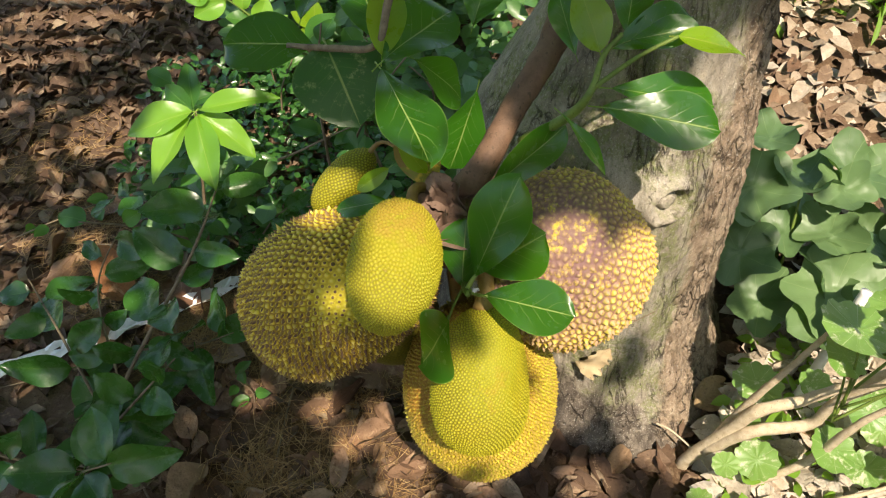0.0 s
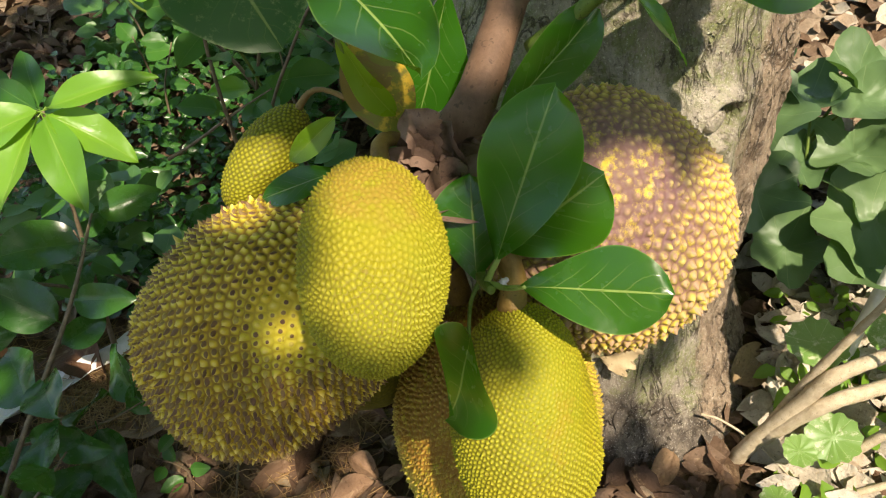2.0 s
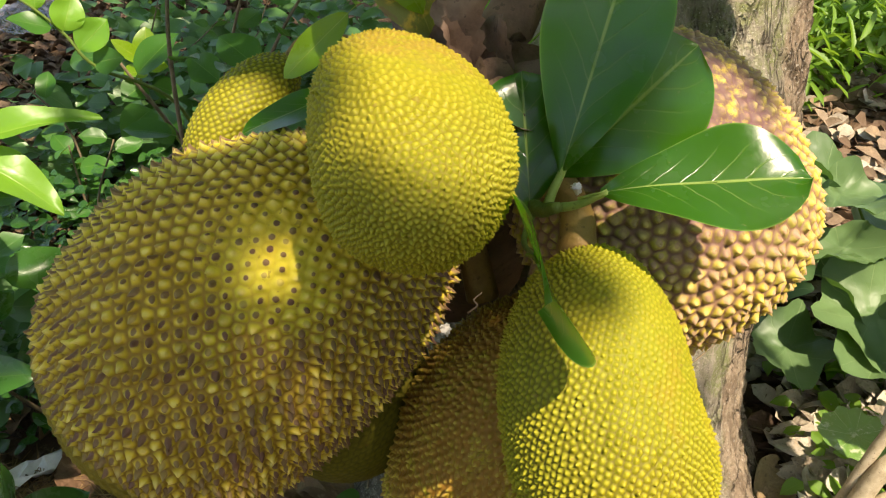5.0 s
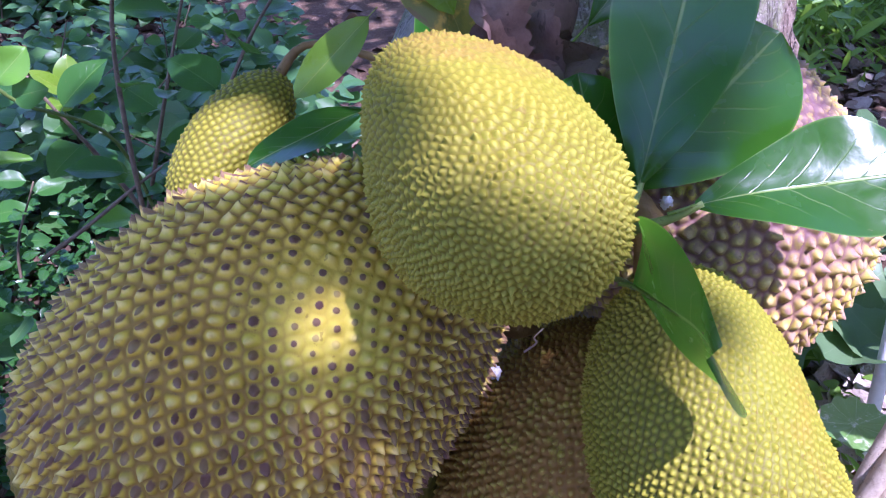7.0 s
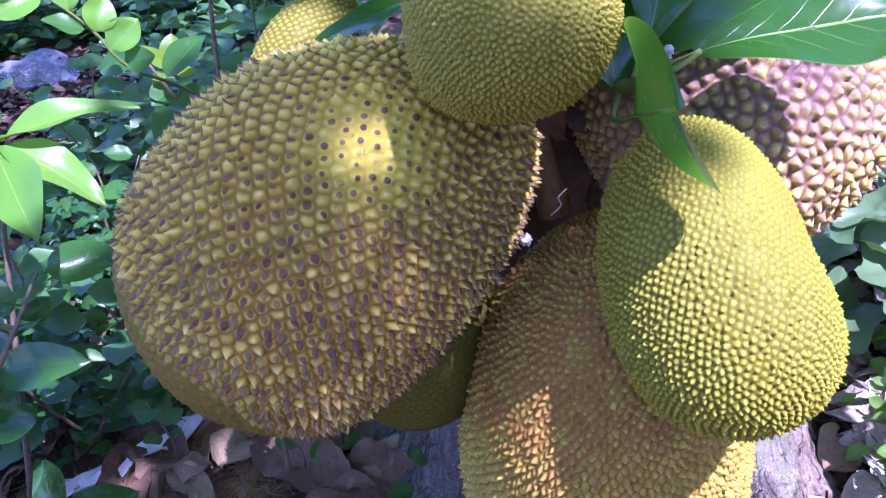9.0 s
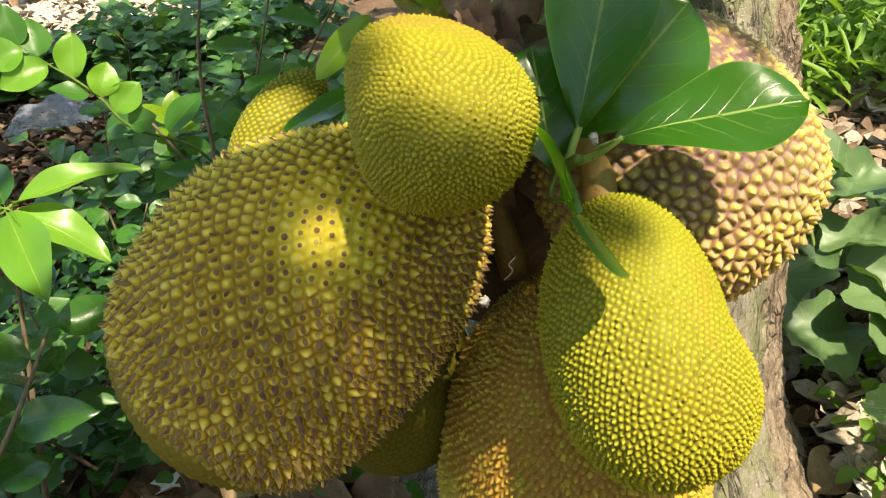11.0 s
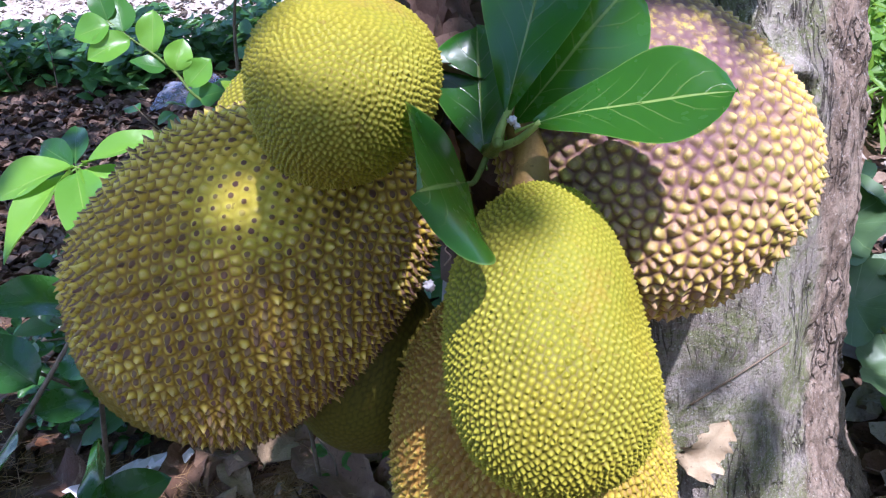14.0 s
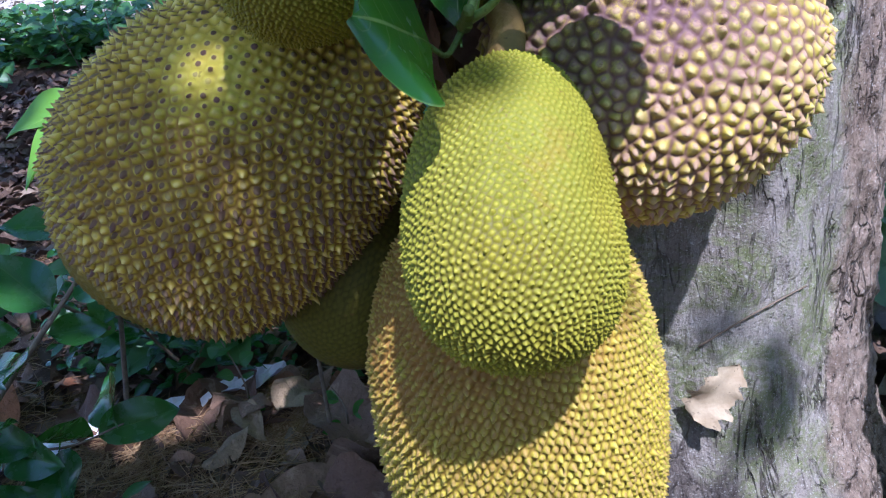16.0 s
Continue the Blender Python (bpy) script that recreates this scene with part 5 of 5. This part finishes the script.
tagged(link("pvc_pipe", pipe_mesh, PIPE), "length of pale grey plastic pipe leaning in the plants", "pipe")


# ---- litter ----
def on_ground(x, y, lift=0.0):
    return Vector((x, y, ground_height(x, y) + lift))


def clear_of_trunk(x, y, room=0.0):
    cx, cy = trunk_axis(0.0)
    return math.hypot(x - cx, y - cy) > trunk_radius(math.atan2(y - cy, x - cx), 0.02) + room


strip_pts = [(-1.40, 0.95), (-1.20, 1.05), (-1.02, 1.13), (-0.87, 1.215), (-0.70, 1.31), (-0.56, 1.38), (-0.44, 1.45)]
rng = random.Random(8)
verts, faces = [], []
line = smooth_line([on_ground(x, y, 0.035) for x, y in strip_pts], 6)
for i, p in enumerate(line):
    way = (line[min(i + 1, len(line) - 1)] - line[max(i - 1, 0)]).normalized()
    side = Vector((-way.y, way.x, 0))
    for j in range(5):
        f = j / 4 - 0.5
        verts.append(p + side * f * (0.052 + 0.008 * math.sin(i)) + Vector((0, 0, 0.012 * math.sin(i * 1.3 + j * 2.0) + rng.uniform(-0.006, 0.006))))
    for_j = range(4) if i < len(line) - 1 else ()
    faces += [(i * 5 + j, i * 5 + j + 1, i * 5 + j + 6, i * 5 + j + 5) for j in for_j]
strip = link("white_strip", sheet("white_strip", verts, faces), STRIP, None, "", False)
mod = strip.modifiers.new("thickness", "SOLIDIFY")
mod.thickness = 0.002
tagged(strip, "crumpled strip of dirty white plastic lying on the litter", "plastic strip")

rng = random.Random(9)
n = 22
verts = []
for i in range(n):
    for j in range(n):
        u, v = i / (n - 1) - 0.5, j / (n - 1) - 0.5
        x, y = -1.17 + u * 0.40, 3.95 + v * 0.30
        d = max(abs(u), abs(v)) * 2
        verts.append((x, y, ground_height(x, y) + 0.01 + (1 - d**2) * 0.10 * (1 + 0.8 * noise.noise(Vector((x * 6, y * 6, 1)))) + 0.03 * abs(noise.noise(Vector((x * 17, y * 17, 5))))))
faces = [(i * n + j, (i + 1) * n + j, (i + 1) * n + j + 1, i * n + j + 1) for i in range(n - 1) for j in range(n - 1)]
tagged(link("plastic_bag", sheet("plastic_bag", verts, faces), BAG), "crumpled translucent plastic bag on the ground", "plastic bag")


def straw_tuft(x, y, reach, count, seed):
    rng = random.Random(seed)
    verts, faces = [], []
    for _ in range(count):
        a, r = rng.uniform(0, 6.3), reach * math.sqrt(rng.random())
        c = on_ground(x + math.cos(a) * r, y + math.sin(a) * r, rng.uniform(0.004, 0.03))
        b, s = rng.uniform(0, 6.3), rng.uniform(0.04, 0.10)
        d = Vector((math.cos(b), math.sin(b), rng.uniform(-0.05, 0.05))) * s
        k = Vector((-d.y, d.x, rng.uniform(0, 0.5) * s)) * rng.uniform(-0.5, 0.5)
        v, f = tube([c - d, c + k, c + d], [0.0008, 0.0008, 0.0006], 4, 0, 0, 4)
        faces += [tuple(q + len(verts) for q in face) for face in f]
        verts += v
    tagged(link("straw_tuft", sheet("straw_tuft", verts, faces), STRAW), "tangled tuft of dry brown fibres on the soil", "straw", kind="stuff")


for k, (x, y, reach, count) in enumerate([(-0.43, 1.33, 0.08, 170), (-0.80, 1.10, 0.09, 170), (-0.62, 1.16, 0.11, 170), (-0.38, 0.80, 0.15, 220), (-0.20, 0.68, 0.14, 170), (-1.25, 1.60, 0.16, 220), (-1.45, 2.0, 0.2, 220), (-1.05, 1.35, 0.14, 180), (-0.55, 0.72, 0.12, 120), (-0.42, 1.10, 0.14, 230), (-0.26, 1.04, 0.11, 160), (-0.62, 1.25, 0.10, 260), (-0.76, 1.26, 0.09, 220), (-0.40, 1.26, 0.055, 260)]):
    straw_tuft(x, y, reach, count, 200 + k)

DRYLEAF = [skinned(leaf_blade(300 + s, 0.8, 0.65, f, c, w, t, 10, 6, 0.15), DRY) for s, f, c, w, t in ((1, 0.3, 0.2, 0.05, 0.3), (2, -0.2, -0.3, 0.06, -0.4), (3, 0.5, 0.1, 0.08, 0.5), (4, 0.15, -0.2, 0.05, 0.0), (5, 0.35, 0.45, 0.06, -0.6))]
# larger fallen leaves, each where it lies
BIGDRY = [skinned(leaf_blade(330 + q, 0.85, 0.55, f, c, w, t, 20, 8, 0.12, 0, 0.04), DRY_BROWN) for q, f, c, w, t in ((1, 0.22, 0.15, 0.09, 0.3), (2, -0.2, -0.25, 0.10, -0.3), (3, 0.3, 0.25, 0.09, 0.4))]
PALEDRY = [skinned(leaf_blade(340 + q, 0.85, 0.6, f, c, w, t, 14, 6, 0.1), DRY_TAN) for q, f, c, w, t in ((1, 0.2, 0.25, 0.05, 0.3), (2, -0.2, -0.3, 0.06, -0.3))]
RUSTY = skinned(leaf_blade(345, 0.9, 0.5, 0.08, 0.1, 0.03, 0.1, 14, 6, 0.08), DRY_RUST)
for mesh, base, tip, lift, width, face, label in (
    (RUSTY, (-0.97, 1.27), (-1.04, 1.36), (0.03, 0.17), 0.10, (0.3, -1, 0.6), "broad rust-red dry leaf propped on the litter"),
    (BIGDRY[0], (-0.60, 1.47), (-0.47, 1.29), (0.03, 0.04), 0.11, (0.1, -0.3, 1), ""),
    (BIGDRY[1], (-0.56, 1.34), (-0.43, 1.25), (0.05, 0.05), 0.09, (-0.1, -0.3, 1), ""),
    (BIGDRY[2], (-0.34, 1.31), (-0.195, 1.12), (0.04, 0.05), 0.12, (0.1, -0.4, 1), ""),
    (BIGDRY[1], (-0.40, 1.36), (-0.24, 1.30), (0.03, 0.05), 0.10, (0.0, -0.3, 1), ""),
    (BIGDRY[0], (-0.585, 1.22), (-0.58, 1.40), (0.02, 0.04), 0.09, (0.2, -0.3, 1), ""),
    (BIGDRY[2], (-0.30, 1.05), (-0.14, 0.98), (0.03, 0.03), 0.11, (0.0, -0.3, 1), ""),
    (BIGDRY[0], (-0.20, 1.20), (-0.08, 1.08), (0.03, 0.05), 0.11, (0.1, -0.3, 1), ""),
    (BIGDRY[1], (-1.08, 1.12), (-0.92, 1.06), (0.03, 0.03), 0.10, (0.1, -0.3, 1), ""),
    (BIGDRY[2], (-0.86, 1.34), (-0.74, 1.22), (0.03, 0.05), 0.10, (0.1, -0.3, 1), ""),
    (PALEDRY[0], (-0.497, 1.285), (-0.424, 1.19), (0.05, 0.06), 0.052, (0.1, -0.4, 1), ""),
    (PALEDRY[1], (-0.53, 1.145), (-0.45, 1.20), (0.03, 0.05), 0.05, (0.1, -0.4, 1), ""),
    (PALEDRY[0], (-0.41, 1.26), (-0.36, 1.36), (0.05, 0.06), 0.085, (0.1, -0.4, 1), ""),
    (PALEDRY[1], (-0.17, 1.16), (-0.10, 1.22), (0.05, 0.05), 0.06, (0.1, -0.4, 1), ""),
    (PALEDRY[0], (0.56, 0.92), (0.66, 0.99), (0.03, 0.05), 0.08, (0.1, -0.4, 1), ""),
):
    kind = label or ("pale tan curled dry leaf on the ground" if mesh in PALEDRY else "large brown dry leaf lying on the ground")
    tagged(put_leaf(mesh, None, on_ground(*base, lift[0]), on_ground(*tip, lift[1]), width, face, "", "dry_leaf"), kind, "leaf", "fallen leaves")

rng = random.Random(77)
made = 0
while made < 290:
    x, y = rng.uniform(-1.7, 1.2), rng.uniform(0.35, 2.4)
    if rng.random() < 0.35:
        x, y = rng.uniform(-0.75, 0.1), rng.uniform(0.55, 1.6)
    if not clear_of_trunk(x, y, 0.02) or (-1.15 < x < -0.8 and 1.5 < y < 2.0 and rng.random() < 0.6):
        continue
    made += 1
    size = rng.choice((0.05, 0.07, 0.09, 0.11, 0.14)) * rng.uniform(0.85, 1.2)
    a = rng.uniform(0, 6.3)
    c = on_ground(x, y, rng.uniform(0.008, 0.03))
    half = Vector((math.cos(a), math.sin(a), rng.uniform(-0.12, 0.12))) * size / 2
    ob = put_leaf(rng.choice(DRYLEAF), None, c - half, c + half, size * rng.uniform(0.42, 0.62), (rng.uniform(-0.5, 0.5), rng.uniform(-0.5, 0.5), 1), "", "dry_leaf")
    tagged(ob, "curled dry brown leaf on the ground", "leaf", "fallen leaves")

small_dry = leaf_blade(320, 0.8, 0.65, 0.3, 0.2, 0.05, 0.4, 4, 2, 0)
places = []
rng = random.Random(78)
while len(places) < 13500:
    x, y = rng.uniform(-6.5, 6.5), rng.uniform(-5.0, 8.5)
    if rng.random() < 0.35:
        x, y = rng.uniform(-2.6, 0.0), rng.uniform(1.8, 4.4)
    elif rng.random() < 0.5:
        x, y = rng.uniform(-1.8, 1.3), rng.uniform(0.3, 2.6)
    if not clear_of_trunk(x, y, 0.0) or (-1.15 < x < -0.8 and 1.5 < y < 2.0 and rng.random() < 0.6):
        continue
    size = rng.uniform(0.03, 0.10)
    a = rng.uniform(0, 6.3)
    c = on_ground(x, y, rng.uniform(0.0, 0.015))
    half = Vector((math.cos(a), math.sin(a), rng.uniform(-0.2, 0.2))) * size / 2
    places.append(aim(c - half, c + half, (rng.uniform(-0.6, 0.6), rng.uniform(-0.6, 0.6), 1), size * rng.uniform(0.35, 0.65)))
tagged(scattered("leaf_litter", small_dry, places, DRY_FAR), "bed of small broken dry leaves", "leaf litter", kind="stuff")

twig_rng = random.Random(79)
for k in range(26):
    x, y = twig_rng.uniform(-1.3, 1.0), twig_rng.uniform(0.5, 1.9)
    if not clear_of_trunk(x, y, 0.05):
        continue
    a, s = twig_rng.uniform(0, 6.3), twig_rng.uniform(0.06, 0.2)
    pts = [on_ground(x + math.cos(a) * s * f, y + math.sin(a) * s * f, 0.012 + twig_rng.uniform(0, 0.012)) for f in (-1, -0.3, 0.4, 1)]
    tagged(link("fallen_twig", sheet("fallen_twig", *tube(pts, [0.003, 0.0025, 0.0015], 6, 0.1, k)), TWIG_BROWN), "thin dry twig lying on the ground", "twig", "fallen twigs")

# ---- low greenery farther off ----
carpet_leaf = leaf_blade(400, 0.75, 0.8, 0.12, 0.2, 0.02, 0.1, 4, 2, 0)


def carpet(name, label, count, area, height, size, material, seed, spread=0.5, unit=carpet_leaf, thin=0.55, upright=0.0):
    rng = random.Random(seed)
    places = []
    tries = 0
    while len(places) < count and tries < count * 12:
        tries += 1
        x, y = rng.uniform(area[0], area[1]), rng.uniform(area[2], area[3])
        u, v = 2 * (x - area[0]) / (area[1] - area[0]) - 1, 2 * (y - area[2]) / (area[3] - area[2]) - 1
        if (abs(u) ** 3 + abs(v) ** 3) ** 0.333 + 0.45 * noise.noise(Vector((x * 0.9, y * 0.9, seed + 5))) + rng.uniform(-0.12, 0.12) > 1.0:
            continue
        if not clear_of_trunk(x, y, 0.05) or noise.noise(Vector((x * 1.3, y * 1.3, seed))) < spread - 0.75:
            continue
        h = rng.uniform(*height)
        c = on_ground(x, y, h)
        a, s = rng.uniform(0, 6.3), rng.uniform(*size)
        half = Vector((math.cos(a), math.sin(a), rng.uniform(-0.5, 0.25) + upright * rng.uniform(0.4, 1.5))).normalized() * s / 2
        places.append(aim(c - half, c + half, (rng.uniform(-0.7, 0.7), rng.uniform(-1.3, 0.2), 1), s * rng.uniform(thin * 0.8, thin * 1.2)))
    tagged(scattered(name, unit, places, material), label, "undergrowth", kind="stuff")


carpet("undergrowth", "low carpet of green leaves under the trees", 5200, (-4.4, 0.5, 4.1, 5.2), (0.03, 0.28), (0.06, 0.14), LEAF_CARPET, 1)
carpet("undergrowth", "small-leaved ground cover in dappled light", 2100, (-0.85, 0.3, 1.4, 3.5), (0.02, 0.40), (0.04, 0.115), LEAF_CARPET, 2, 0.6)
carpet("undergrowth", "tiny-leaved seedlings crowding the soil", 1900, (-1.05, -0.15, 1.40, 2.25), (0.02, 0.26), (0.022, 0.05), LEAF_DARK, 8, 0.3)
carpet("grass", "bright sunlit grass and weeds", 16000, (1.1, 5.6, 2.3, 7.0), (0.02, 0.32), (0.08, 0.20), LEAF_GRASS, 3, 0.3, thin=0.16, upright=1.0)
carpet("weeds", "bright green weeds among the grass", 5000, (1.1, 5.0, 2.3, 6.5), (0.05, 0.35), (0.04, 0.10), LEAF_GRASS, 13, 0.4, thin=0.5)
carpet("leaf_litter", "litter of a far clearing, its pale colour standing in for strong sun", 16000, (-6.5, 1.2, 5.0, 10.0), (0.0, 0.05), (0.05, 0.14), DRY_SUN_PALE, 14, 0.1)
carpet("grass", "small weeds in sun beside the trunk", 220, (0.55, 1.4, 0.55, 1.2), (0.01, 0.08), (0.025, 0.06), LEAF_GRASS, 4, 0.6)
carpet("far_greenery", "distant belt of bushes and leaves", 6000, (-9, 9, 8.5, 14.0), (0.1, 2.6), (0.15, 0.4), LEAF_CARPET, 5, 0.62)
# unseen hedge behind the camera, tall enough to dim sky light and reflections
carpet("far_greenery", "unseen bushes added behind the camera path to block the sky", 4200, (-7, 7, -7.0, -3.0), (0.05, 3.3), (0.15, 0.4), LEAF_CARPET, 6, 0.6)

# added out of view to cut the sky's fill from the right
carpet("far_greenery", "unseen tall bushes added at the right to block sky light", 4500, (2.6, 5.2, -5.5, 2.2), (0.05, 3.2), (0.15, 0.35), LEAF_CARPET, 7, 0.35)
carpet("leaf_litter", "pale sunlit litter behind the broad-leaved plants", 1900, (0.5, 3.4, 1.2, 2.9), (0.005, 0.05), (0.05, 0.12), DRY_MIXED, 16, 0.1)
carpet("leaf_litter", "pale litter beside the trunk, part of its brightness painted sun", 1900, (0.42, 1.7, 0.3, 1.3), (0.005, 0.05), (0.04, 0.11), DRY_SUN_PALE, 15, 0.1)

# dead hanging leaves round two far stems
for x, y in ((-1.85, 7.4), (-1.55, 7.5), (-2.9, 8.8)):
    rng = random.Random(int(x * 100))
    z = ground_height(x, y)
    clump = thing("dead_leaf_clump", "far stem wrapped in hanging dead brown leaves", "plant", (x, y, z), "far stems")
    bpy.context.view_layer.update()
    rooted(link("stem", sheet("stem", *tube([(x, y, z), (x + 0.03, y, z + 0.9), (x + 0.05, y, z + 1.8)], [0.09, 0.07, 0.05], 10, 0.1)), TWIG_BROWN), clump)
    for q in range(34):
        a = rng.uniform(0, 6.3)
        b = Vector((x + math.cos(a) * 0.08, y + math.sin(a) * 0.08, z + rng.uniform(0.7, 1.7)))
        rooted(put_leaf(DRYLEAF[q % 5], None, b, b + Vector((math.cos(a) * 0.2, math.sin(a) * 0.2, -rng.uniform(0.4, 0.9))), 0.16, (math.cos(a), math.sin(a), 0.2)), clump)
